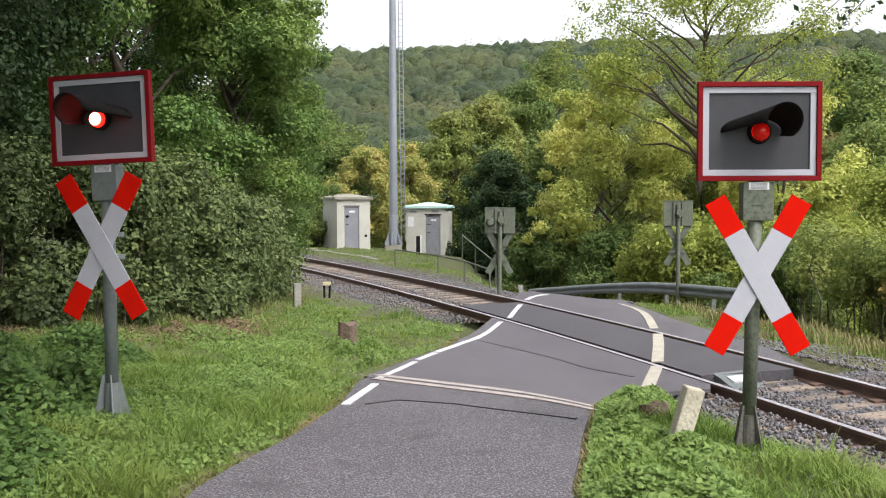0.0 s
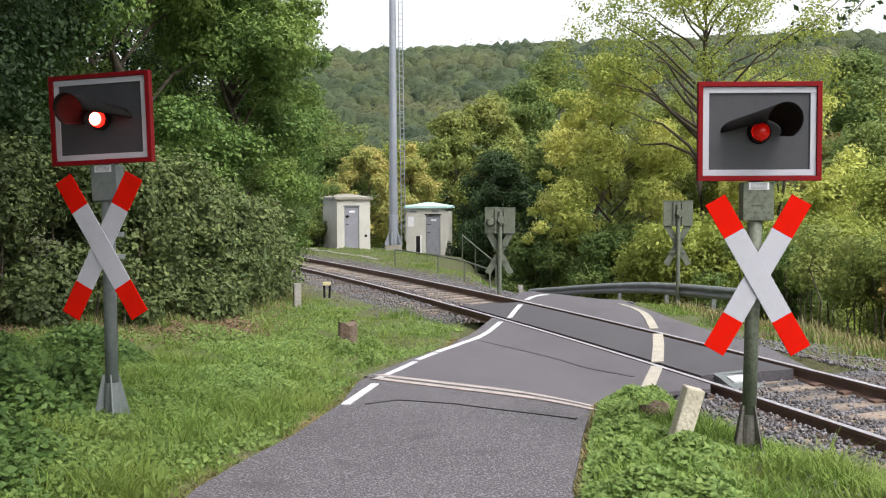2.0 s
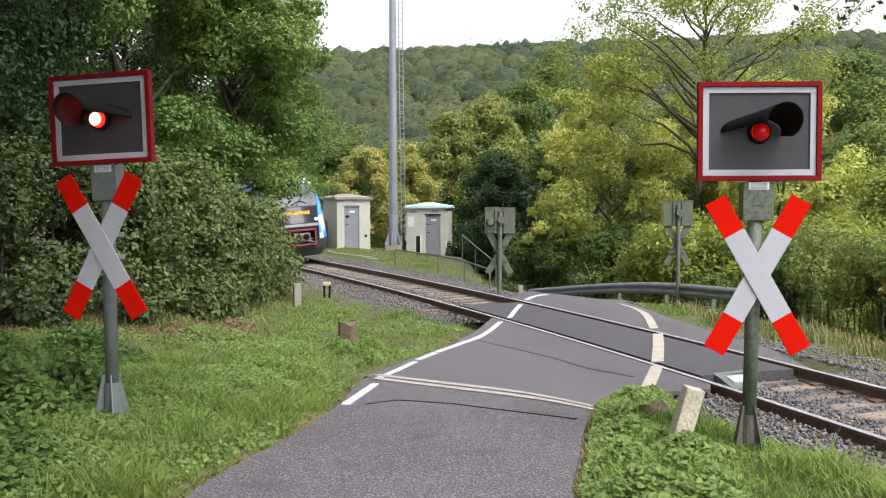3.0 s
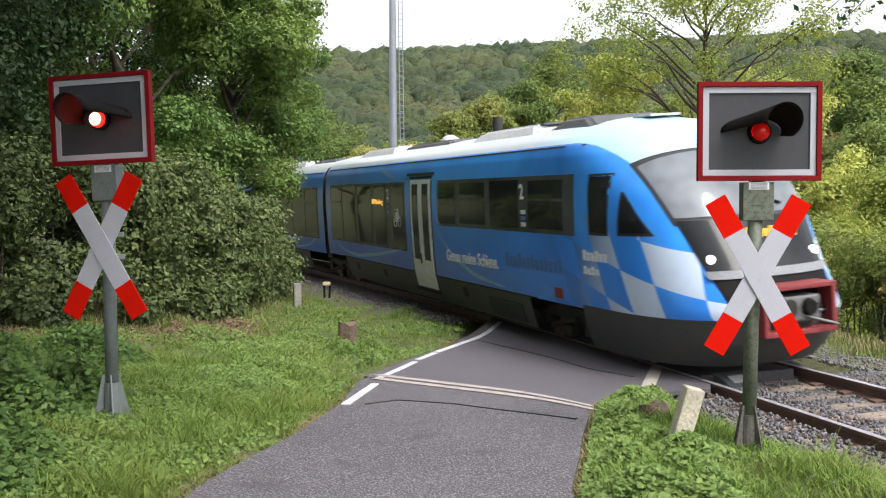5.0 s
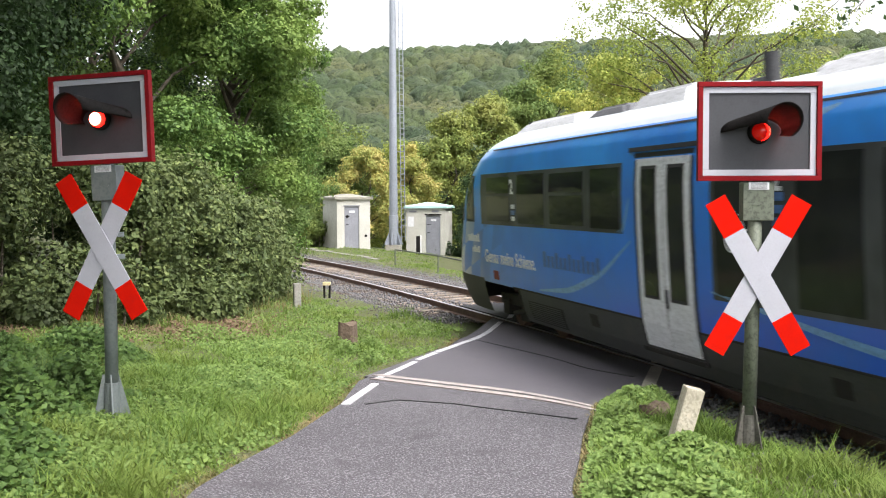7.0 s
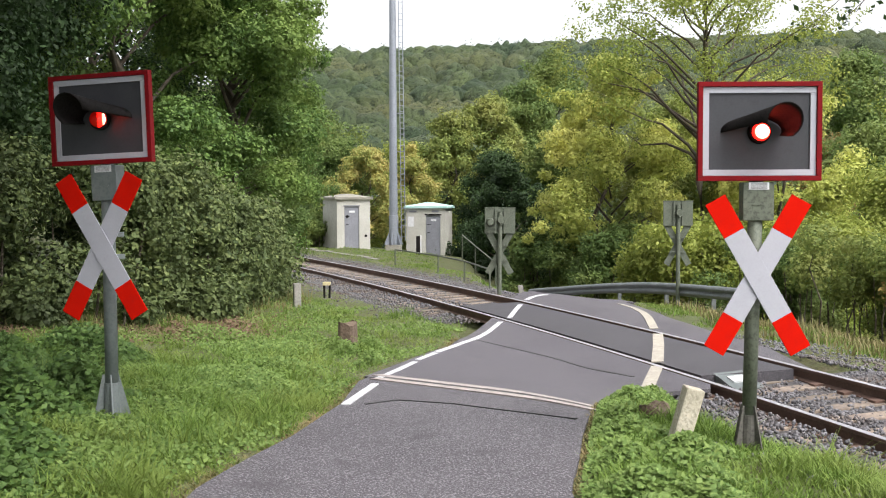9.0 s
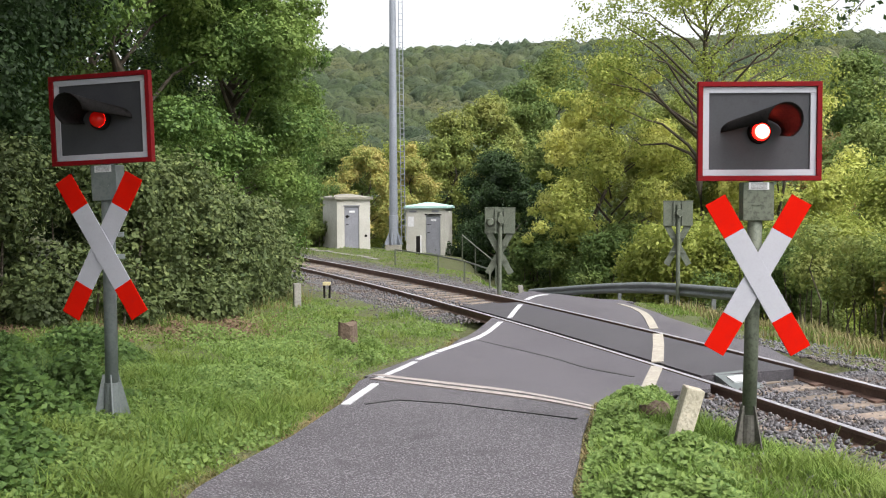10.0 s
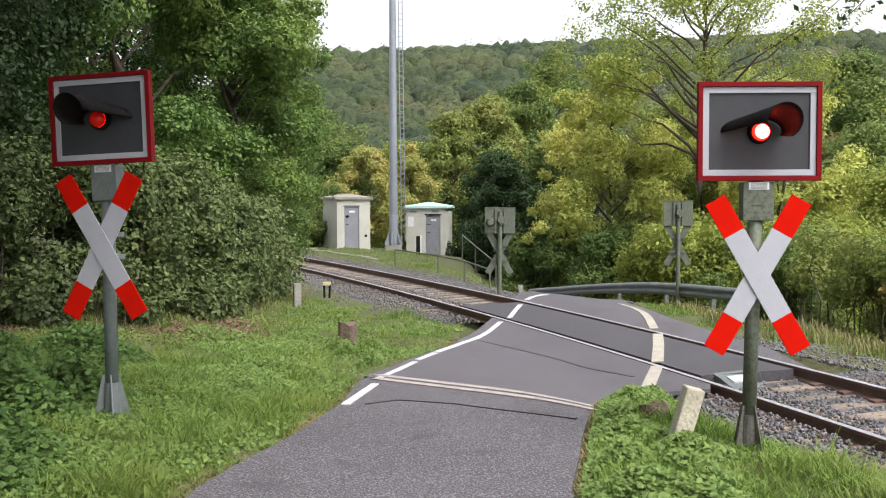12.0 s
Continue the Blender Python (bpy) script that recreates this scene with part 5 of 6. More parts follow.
def bogie(railcar):
    """A two-axle bogie with outside springs; returns it and its two wheelsets."""
    bm = bmesh.new()
    for sd in (1, -1):
        box(-1.35, sd * 0.98 - 0.07, 0.42, 1.35, sd * 0.98 + 0.07, 0.62, 0.02, bm)
        for x in (-0.95, 0.95):
            box(x - 0.16, sd * 0.98 - 0.12, 0.24, x + 0.16, sd * 0.98 + 0.12, 0.52, 0.02, bm)
        tube([(0, sd * 0.98, 0.6), (0, sd * 0.98, 0.85)], 0.22, 14, bm)
        tube([(-0.5, sd * 1.1, 0.3), (0.5, sd * 1.1, 0.48)], 0.04, 8, bm)
        box(-0.25, sd * 1.05 - 0.05, 0.2, 0.25, sd * 1.05 + 0.05, 0.34, 0.01, bm)
    box(-0.4, -0.95, 0.45, 0.4, 0.95, 0.7, 0.02, bm)
    b = part("bogie", bm, UNDER, railcar, "dark steel bogie")
    sets = []
    for x in (-0.95, 0.95):
        bm = tube([(0, -0.9, 0), (0, 0.9, 0)], 0.08, 12)
        for sd in (1, -1):
            tube([(0, sd * 0.68, 0), (0, sd * 0.71, 0), (0, sd * 0.715, 0), (0, sd * 0.82, 0)], [0.41, 0.41, 0.386, 0.38], 28, bm)
            for k in range(4):
                box(-0.05 + 0.2 * math.cos(k * math.pi / 2), sd * 0.825 - 0.01, -0.05 + 0.2 * math.sin(k * math.pi / 2), 0.05 + 0.2 * math.cos(k * math.pi / 2), sd * 0.825 + 0.01, 0.05 + 0.2 * math.sin(k * math.pi / 2), 0, bm)
        ws = part("wheelset", bm, RAIL_RUST, b, "steel wheelset")
        ws.matrix_basis = pose(x, 0, 0.385)
        sets.append((ws, x))
    return b, sets


RAILCAR = empty("railcar", track_pose(-60), "blue two-part diesel railcar with white roof", "train")
CAR_A = coach("front_coach", RAILCAR, -1)
CAR_B = coach("rear_coach", RAILCAR, 1)
BOGIES = [bogie(RAILCAR) for _ in range(3)]
bm = bmesh.new()
for k in range(9):
    x = -0.24 + k * 0.06
    w, z1 = (1.3, 3.3) if k % 2 else (1.36, 3.38)
    pr = prism([(-w, 0.7), (w, 0.7), (w, z1 - 0.35), (w - 0.3, z1), (-w + 0.3, z1), (-w, z1 - 0.35)], 0.06, "x", x - 0.03)
    me = bpy.data.meshes.new("fold")
    pr.to_mesh(me)
    pr.free()
    bm.from_mesh(me)
    bpy.data.meshes.remove(me)
BELLOWS = part("bellows", bm, RUBBER, RAILCAR, "black folded bellows")


# ---- plants ----
def leaves(rng, centres, normals, size, aspect=0.62, tilt=0.6):
    """Pointed four-cornered leaves at centres, facing roughly along normals."""
    n = len(centres)
    nrm = normals + rng.normal(0, tilt, (n, 3))
    nrm /= np.linalg.norm(nrm, axis=1, keepdims=True) + 1e-9
    a = rng.normal(0, 1, (n, 3))
    a -= nrm * np.sum(a * nrm, 1, keepdims=True)
    a /= np.linalg.norm(a, axis=1, keepdims=True) + 1e-9
    b = np.cross(nrm, a)
    s = size * rng.uniform(0.6, 1.35, (n, 1))
    droop = nrm * s * 0.12
    return np.stack([centres + a * s, centres + b * s * aspect - droop, centres - a * s, centres - b * s * aspect - droop], 1)


def clump_points(rng, blobs, n, shell=0.5):
    """Places and outward directions over many lumpy clumps (x, y, z, radius, flatness)."""
    B = np.array(blobs)
    w = B[:, 3] ** 2
    i = rng.choice(len(B), n, p=w / w.sum())
    d = rng.normal(0, 1, (n, 3))
    d /= np.linalg.norm(d, axis=1, keepdims=True)
    wob = 1 + 0.3 * np.sin(d[:, 0] * 5 + i) * np.cos(d[:, 1] * 4 - i * 1.7) + 0.15 * np.sin(d[:, 2] * 9 + i * 0.7)
    r = B[i, 3] * (shell + (1.05 - shell) * rng.random(n) ** 0.6) * wob
    c = B[i, :3] + d * r[:, None] * np.stack([np.ones(n), np.ones(n), B[i, 4]], -1)
    return c, d + np.array([0, 0, 0.55])


def limb(bm, rng, a, b, r0, r1, sag=0.15, n=5, sides=7):
    a, b = np.array(a, float), np.array(b, float)
    L = np.linalg.norm(b - a)
    pts = [a + (b - a) * k + np.array([0, 0, sag * L * math.sin(k * math.pi)]) + rng.normal(0, 0.03 * L, 3) * (0 < k < 1) for k in np.linspace(0, 1, n)]
    tube([tuple(p) for p in pts], list(np.linspace(r0, r1, n)), sides, bm)
    return pts


def tree(x, y, h, spread, low, leaf, n, mat_leaf, label, seed, density=14, sub=0.34, lean=0.0, trunk=0.13, flat=0.8, name="tree", base=None):
    """A tapered trunk with limbs and an uneven crown of leaf clumps."""
    rng = np.random.default_rng(seed)
    z0 = float(land(x, y)) if base is None else base
    t = empty(name, pose(x, y, z0), label, "tree")
    bm = bmesh.new()
    top = np.array([lean * h, 0, h * 0.86])
    limb(bm, rng, (0, 0, -0.5), tuple(top), trunk * (h / 9) ** 0.6, 0.03, 0.0, 8, 9)
    blobs = []
    for k in range(density):
        f = (k + 0.5) / density
        zz = low + (h * 0.96 - low) * f ** 0.9
        env = math.sin(math.pi * min(1, 0.16 + 0.84 * f) ** 0.8) ** 0.7
        a = k * 2.4 + rng.uniform(-0.4, 0.4)
        R = spread * env * rng.uniform(0.55, 1.0)
        end = np.array([R * math.cos(a) + lean * zz, R * math.sin(a), zz + 0.08 * h * rng.uniform(-0.3, 1)])
        st = np.array([lean * zz * 0.8, 0, max(low * 0.75 + 0.1, zz - R * 0.55)])
        pts = limb(bm, rng, st, end, 0.05 * (h / 9) * (1.1 - 0.6 * f), 0.012, 0.08)
        blobs.append((*end, spread * sub * rng.uniform(0.7, 1.2), flat))
        blobs.append((*pts[3], spread * sub * rng.uniform(0.5, 0.9), flat))
        for _ in range(2):
            q = end + rng.normal(0, spread * 0.22, 3) * (1, 1, 0.7)
            blobs.append((*q, spread * sub * rng.uniform(0.35, 0.7), flat))
    blobs.append((top[0], 0, h * 0.93, spread * sub * 0.8, flat))
    part("trunk", bm, BARK, t, smooth=True)
    c, d = clump_points(rng, blobs, int(n * 1.5))
    quads("crown", leaves(rng, c, d, leaf * 0.68), mat_leaf, t)
    return t


def thicket(name, blobs, n, leaf, mat_leaf, label, seed, category="bush", stems=True, aspect=0.62):
    """A bush of many clumps on thin stems that come out of the ground."""
    rng = np.random.default_rng(seed)
    B = np.array(blobs)
    o = B[:, :3].mean(0)
    g = float(land(o[0], o[1]))
    t = empty(name, pose(o[0], o[1], g), label, category)
    rel = [(b[0] - o[0], b[1] - o[1], b[2] - g, b[3], b[4]) for b in blobs]
    if stems:
        bm = bmesh.new()
        for b in rel[:40]:
            gz = float(land(b[0] + o[0], b[1] + o[1])) - g
            limb(bm, rng, (b[0] * 0.96, b[1] * 0.96, gz - 0.1), b[:3], 0.03, 0.008, 0.02, 4, 5)
        part("stems", bm, BARK, t)["kind"] = "stuff"
    c, d = clump_points(rng, rel, n)
    quads("foliage", leaves(rng, c, d, leaf, aspect), mat_leaf, t)
    return t


def hedge():
    """The bramble and ivy bank beside the lane, lower towards the track, with tall dark trees over it."""
    rng = np.random.default_rng(11)
    front_line = np.array([(-9.5, 14.0), (-6.6, 16.4), (-5.0, 18.0), (-4.3, 19.6), (-3.9, 21.6), (-3.7, 23.4), (-3.9, 25.0)])
    tall = np.array([3.4, 3.2, 3.0, 2.75, 2.35, 2.1, 1.9])
    secs = [(0, 2.0, "ivy-covered bank of dark green brambles"), (2.0, 4.0, "dense green bramble hedge beside the lane"), (4.0, 6.0, "rounded bramble hedge end near the track")]
    for q, (a, b, lab) in enumerate(secs):
        blobs = []
        for k in range(50):
            f = rng.uniform(a, b)
            x, y = (np.interp(f, range(7), front_line[:, i]) for i in (0, 1))
            H = np.interp(f, range(7), tall) * rng.uniform(0.75, 1.05)
            back = rng.uniform(0.3, 1.6)
            zz = rng.uniform(0.1, 1) ** 0.8 * H
            lean = 0.35 * (1 - (zz / H - 0.45) ** 2) - 0.5 * max(0, zz / H - 0.6)
            px, py = x - 0.75 * (back - lean), y + 0.25 * (back - lean)
            blobs.append((px, py, float(land(px, py)) + zz, rng.uniform(0.3, 0.72), 0.85))
            if k % 3 == 0:
                px, py = x + rng.uniform(0.0, 0.75 if f < 3.6 else 0.1), y - rng.uniform(-0.3, 0.5)
                blobs.append((px, py, float(land(px, py)) + rng.uniform(0.05, 0.6), rng.uniform(0.2, 0.42), 0.8))
        thicket("hedge", blobs, 60000 if q else 52000, 0.046, LIT_HEDGE_LEAF if q else DIM_HEDGE_LEAF, lab, 30 + q, "hedge")
    # dark twiggy ground edge under the hedge
    P = []
    for k in range(1300):
        f = rng.uniform(0, 6)
        x, y = (np.interp(f, range(7), front_line[:, i]) for i in (0, 1))
        P.append((x + rng.uniform(-0.4, 0.9), y - rng.uniform(-0.4, 0.6)))
    P = np.array(P)
    blades("dry_undergrowth", P, 0.2, 0.008, DRY_BLADES, "dry brown stalks under the hedge", 21)
    # fallen leaves on the bare bank at the hedge's foot
    f = rng.uniform(0, 3.4, 9000)
    x = np.interp(f, range(7), front_line[:, 0]) + rng.normal(0.75, 0.55, len(f))
    y = np.interp(f, range(7), front_line[:, 1]) - rng.normal(0.9, 0.7, len(f))
    P = np.stack([x, y, land(x, y) + rng.uniform(0.005, 0.05, len(f))], -1)
    tagged(quads("fallen_leaves", leaves(rng, P, np.tile([0, -0.2, 1.0], (len(P), 1)), 0.035, 0.6, 0.4), LITTER), "brown fallen leaves under the hedge", "leaf litter", kind="stuff")


def blades(name, P, height, width, material, label, seed, bend=0.55):
    """Grass: a bent blade of two faces at each place of P."""
    rng = np.random.default_rng(seed)
    n = len(P)
    z = land(P[:, 0], P[:, 1])
    a = rng.uniform(0, math.tau, n)
    tuft = 0.62 + 0.75 * np.clip(np.sin(P[:, 0] * 3.1 + np.sin(P[:, 1] * 1.3) * 2) * np.sin(P[:, 1] * 2.3 + P[:, 0]) + 0.4, 0, 1.3)
    l, r = np.interp(P[:, 1], LANE_Y, LANE_L), np.interp(P[:, 1], LANE_Y, LANE_R)
    gap = np.maximum(np.maximum(l - P[:, 0], P[:, 0] - r), 0)
    h = height * rng.uniform(0.45, 1.25, n) * tuft * (0.3 + 0.7 * smooth(gap / 0.45))
    dx, dy = np.cos(a), np.sin(a)
    b = bend * rng.uniform(0.2, 1.2, n) * h
    w = width * rng.uniform(0.7, 1.3, n)
    base = np.stack([P[:, 0], P[:, 1], z - 0.01], -1)
    side = np.stack([-dy * w, dx * w, np.zeros(n)], -1)
    mid = base + np.stack([dx * b * 0.35, dy * b * 0.35, h * 0.6], -1)
    tip = base + np.stack([dx * b, dy * b, h], -1)
    Q = np.stack([base - side, base + side, mid + side * 0.7, mid - side * 0.7], 1)
    Q2 = np.stack([mid - side * 0.7, mid + side * 0.7, tip + side * 0.1, tip - side * 0.1], 1)
    ob = quads(name, np.stack([Q, Q2], 1).reshape(-1, 4, 3), material)
    return tagged(ob, label, "grass", kind="stuff")


def verge_points(rng, n, x0, x1, y0, y1, power=1.0):
    y = y0 + (y1 - y0) * rng.random(n) ** power
    x = rng.uniform(x0, x1, n)
    l, r = np.interp(y, LANE_Y, LANE_L), np.interp(y, LANE_Y, LANE_R)
    s, u = beside(x, y)
    edge = -0.05 + 0.06 * np.sin(y * 7) + 0.05 * np.sin(y * 17 + 1)
    ok = ((x < l - 0.02 + edge) | (x > r + 0.07 - edge * 0.7)) & (np.abs(u) > np.where(u < 0, np.where(s < -3, 3.0, 2.35), 3.1) + 0.3 * np.sin(s * 3) + 0.25 * rng.normal(0, 1, n) * 0.6)
    ok &= ~((s > -2.3) & (s < 6.0) & (u > -3.4) & (x > l) & (y > 12.2) & (u < 0) & (y > 12.4))
    return np.stack([x, y], -1)[ok]


def grass():
    rng = np.random.default_rng(2)
    P = np.concatenate([verge_points(rng, 90000, -5.5, -0.6, 5.6, 12, 1.2), verge_points(rng, 66000, -7.5, 1.0, 11, 25, 1.1), verge_points(rng, 9000, -14, -5, 6, 18)])
    blades("grass_verge", P, 0.055, 0.0062, BLADES, "short green grass on the verge", 4, 1.8)
    # taller tufts and small leaves scattered through the short grass
    C = np.concatenate([verge_points(rng, 900, -5.5, -0.7, 5.8, 14), verge_points(rng, 500, -6, 0.8, 13, 24), verge_points(rng, 160, 0.8, 3.6, 5.8, 10)])
    P = (C[:, None] + rng.normal(0, 0.035, (len(C), 16, 2))).reshape(-1, 2)
    blades("grass_tufts", P, 0.15, 0.0055, BLADES, "taller tufts in the verge grass", 14, 1.5)
    P = np.concatenate([verge_points(rng, 70000, -5.5, -0.7, 5.8, 13), verge_points(rng, 36000, -6, 0.8, 12, 23)])
    P = P[(np.sin(P[:, 0] * 2.3 + 1) + np.sin(P[:, 1] * 1.7) + rng.normal(0, 0.5, len(P))) > 0.2]
    P = np.concatenate([P, (land(P[:, 0], P[:, 1]) + rng.uniform(0.02, 0.07, len(P)))[:, None]], 1)
    tagged(quads("clover", leaves(rng, P, np.tile([0, -0.3, 1.0], (len(P), 1)), 0.02, 0.75, 0.5), WEED_LEAF), "small leafy herbs among the verge grass", "weeds", kind="stuff")
    P = np.concatenate([verge_points(rng, 26000, 0.6, 4.2, 5.6, 9.6, 1.1), verge_points(rng, 9000, 1.2, 3.2, 9, 12.4)])
    blades("tall_grass", P, 0.11, 0.006, BLADES, "longer green grass beside the post", 5, 1.1)
    P = np.concatenate([verge_points(rng, 26000, 3.8, 9.5, 14, 27), verge_points(rng, 14000, -3, 5, 27, 42), verge_points(rng, 16000, -8, 2.5, 40, 62)])
    blades("bank_grass", P, 0.07, 0.011, BLADES, "grass on the bank beyond the track", 6)
    P = verge_points(rng, 16000, 5.2, 12, 9, 27)
    blades("dry_bank_grass", P, 0.17, 0.012, DRY_BLADES, "dry yellowish grass along the far side of the track", 7)
    # dry straw and dirt along the lane's edges
    y = rng.uniform(5.5, 18, 9000)
    left = rng.random(len(y)) < 0.6
    off = np.abs(rng.normal(0, 0.07, len(y))) - 0.015
    x = np.where(left, np.interp(y, LANE_Y, LANE_L) - off, np.interp(y, LANE_Y, LANE_R) + off)
    ok = left | (y < 11.5)
    blades("dry_edge_grass", np.stack([x, y], -1)[ok], 0.07, 0.006, DRY_BLADES, "dry straw along the edge of the lane", 9, 1.8)
    # low leafy weeds
    for name, cs, n, lab in (("weeds", [(1.35, 8.6, 0.5), (1.45, 9.4, 0.5), (1.8, 10.6, 0.55), (1.2, 7.6, 0.4), (2.2, 11.4, 0.4), (1.6, 7.2, 0.4), (1.4, 10.1, 0.4), (1.2, 6.6, 0.5), (1.15, 6.0, 0.5), (1.5, 6.3, 0.4), (1.75, 7.9, 0.35)], 36000, "leafy green weeds beside the lane"),
                             ("nettles", [(-3.9, 9.6, 0.7), (-3.4, 8.6, 0.6), (-4.6, 11, 0.9), (-3.1, 7.2, 0.6), (-2.9, 6.5, 0.5), (-4.2, 12.9, 0.8), (-3.3, 9.8, 0.5), (-3.9, 8.0, 0.7)], 27000, "green nettles by the signal post"),
                             ("weeds", [(-1.6, 16.4, 0.3), (-1.1, 16.6, 0.3), (-1.4, 15.9, 0.25), (-2.2, 17.4, 0.4), (-1.0, 14.9, 0.25)], 3500, "leafy weeds round the stump"),
                             ("weeds", [(-2.0, 13.4, 0.8), (-2.6, 15.4, 0.9), (-1.9, 11.2, 0.7), (-3.4, 16.6, 0.8)], 5000, "scattered leafy weeds in the grass")):
        pts = []
        for cxx, cyy, r in cs:
            k = int(n * r / sum(c[2] for c in cs))
            d = rng.normal(0, r * 0.45, (k, 2))
            x, y = cxx + d[:, 0], cyy + d[:, 1]
            l, rr = np.interp(y, LANE_Y, LANE_L), np.interp(y, LANE_Y, LANE_R)
            ok = (x < l - 0.05) | (x > rr + 0.06)
            gap = np.maximum(np.maximum(l - x, x - rr), 0)
            hgt = smooth(gap / 0.45 + 0.1) * (0.2 if name == "weeds" else 0.42) * np.exp(-(d ** 2).sum(1) / (r * r * 0.5)) + 0.03
            z = land(x, y) + rng.uniform(0.1, 1, k) * hgt
            pts.append(np.stack([x, y, z], -1)[ok])
        P = np.concatenate(pts)
        ob = quads(name, leaves(rng, P, np.tile([0, -0.3, 1.0], (len(P), 1)), 0.023 if name == "weeds" else 0.034, 0.62, 0.5), WEED_LEAF if name == "weeds" else NETTLE_LEAF)
        tagged(ob, lab, "weeds", kind="stuff")


def trees():
    T = tree
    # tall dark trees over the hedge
    for x, y, h, sp, lo, n, sd, mtl in ((-9.8, 20.0, 11, 3.4, 1.6, 52000, 1, DARK_LEAF), (-6.9, 23.5, 11, 2.8, 1.6, 60000, 2, LIT_LEAF), (-5.1, 27.0, 10.5, 2.3, 2.4, 56000, 3, LIT_LEAF),
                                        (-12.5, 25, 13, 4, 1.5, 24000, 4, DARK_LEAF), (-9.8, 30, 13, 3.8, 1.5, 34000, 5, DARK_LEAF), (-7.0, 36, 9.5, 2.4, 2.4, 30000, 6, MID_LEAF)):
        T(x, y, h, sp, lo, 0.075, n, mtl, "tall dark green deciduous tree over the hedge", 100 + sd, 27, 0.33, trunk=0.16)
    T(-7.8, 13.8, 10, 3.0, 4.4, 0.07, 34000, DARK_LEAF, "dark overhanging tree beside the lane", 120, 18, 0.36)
    # out of view to the left; added for the shade that it casts
    T(-9.2, 9.0, 9, 3.2, 3.6, 0.09, 16000, DARK_LEAF, "unseen dark tree added to shade the verge", 121, 16, 0.36)
    # added canopy, mostly above the view, that blocks sun from the hedge's left
    T(-6.9, 11.2, 10, 2.7, 5.3, 0.09, 22000, DARK_LEAF, "dark tree added mostly above the view to shade the hedge", 152, 18, 0.36)
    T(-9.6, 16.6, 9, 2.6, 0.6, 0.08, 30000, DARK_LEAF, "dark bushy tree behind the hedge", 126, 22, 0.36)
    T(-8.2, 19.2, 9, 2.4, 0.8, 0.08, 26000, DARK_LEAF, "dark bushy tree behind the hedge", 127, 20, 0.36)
    # two unseen trees and one behind the camera, added to keep light off the verge
    T(-4.7, 5.2, 12, 4.6, 4.7, 0.2, 17000, DARK_LEAF, "unseen dark tree added beside the lane to shade the verge", 123, 18, 0.4)
    T(-8.0, -2.5, 11, 4.0, 2.6, 0.14, 12000, DARK_LEAF, "unseen dark tree added beside the lane to shade the verge", 124, 18, 0.4)
    T(-8.6, 4.0, 12, 4.4, 2.2, 0.2, 14000, DARK_LEAF, "unseen dark tree added beside the lane to shade the verge", 128, 18, 0.4)
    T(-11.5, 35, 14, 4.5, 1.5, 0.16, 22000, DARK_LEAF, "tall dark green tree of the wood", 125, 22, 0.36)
    T(-8.5, 52, 6.5, 2.4, 0.6, 0.1, 20000, MID_LEAF, "green young tree behind the track", 122, 18, 0.32)
    T(-7.4, 44, 8.4, 2.2, 0.6, 0.09, 20000, LIT_LEAF, "green tree at the edge of the wood", 129, 20, 0.32)
    # behind the huts
    T(-7.2, 74, 7.0, 2.8, 0.4, 0.13, 15000, MID_LEAF, "green tree behind the hut", 130, 18)
    T(-4.9, 70, 6.4, 2.3, 0.4, 0.12, 15000, OCHRE_LEAF, "yellowing young tree behind the huts", 131, 18, 0.3)
    T(-1.9, 72, 6.2, 2.1, 0.3, 0.12, 14000, OCHRE_LEAF, "yellow-green young tree by the mast", 132, 18, 0.3)
    T(-10.5, 84, 12, 4, 0.5, 0.18, 14000, MID_LEAF, "green tree at the foot of the hill", 133, 18)
    T(-3.5, 90, 11, 4, 0.5, 0.18, 12000, LIME_LEAF, "pale green tree at the foot of the hill", 134, 18)
    T(0.6, 76, 11.2, 3.0, 0.3, 0.15, 20000, OLIVE_LEAF, "olive green tree on the slope", 135, 24, 0.32, base=-3.2)
    T(3.4, 78, 12.4, 3.4, 0.3, 0.15, 26000, OLIVE_LEAF, "broad olive green tree on the slope", 136, 26, 0.32, base=-3.2)
    T(6.4, 84, 15.0, 3.8, 1, 0.17, 22000, MID_LEAF, "tall green tree in the valley", 137, 24, 0.32, base=-4)
    T(9.2, 92, 18.0, 4.0, 1, 0.18, 20000, MID_LEAF, "tall dull green tree in the valley", 150, 24, 0.32, base=-4)
    T(0.5, 92, 12, 3.6, 1, 0.18, 12000, DARK_LEAF, "green tree in the valley", 138, 16, base=-5)
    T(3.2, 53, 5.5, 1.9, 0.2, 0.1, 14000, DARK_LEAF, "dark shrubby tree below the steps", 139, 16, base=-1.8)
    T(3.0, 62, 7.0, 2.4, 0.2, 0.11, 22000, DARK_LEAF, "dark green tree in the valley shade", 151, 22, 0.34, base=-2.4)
    # yellowing trees beyond the lane
    T(7.0, 46, 9.6, 3.2, 0.8, 0.1, 40000, YELLOW_LEAF, "yellow autumn tree beyond the lane", 140, 30, 0.24, base=-2.0)
    T(9.7, 41, 12.8, 5.0, 6.4, 0.085, 17000, LIME_LEAF, "tall thin-leaved yellow-green tree with open crown", 141, 44, 0.16, trunk=0.17, base=-1.6)
    T(10.4, 50, 8.6, 3.4, 0.4, 0.12, 30000, OLIVE_LEAF, "olive green tree beyond the guard rail", 142, 24, 0.3, base=-2.6)
    T(14.0, 46, 9.0, 3.4, 0.4, 0.12, 30000, YELLOW_LEAF, "yellowing tree at the edge of the wood", 143, 24, 0.28, base=-2.4)
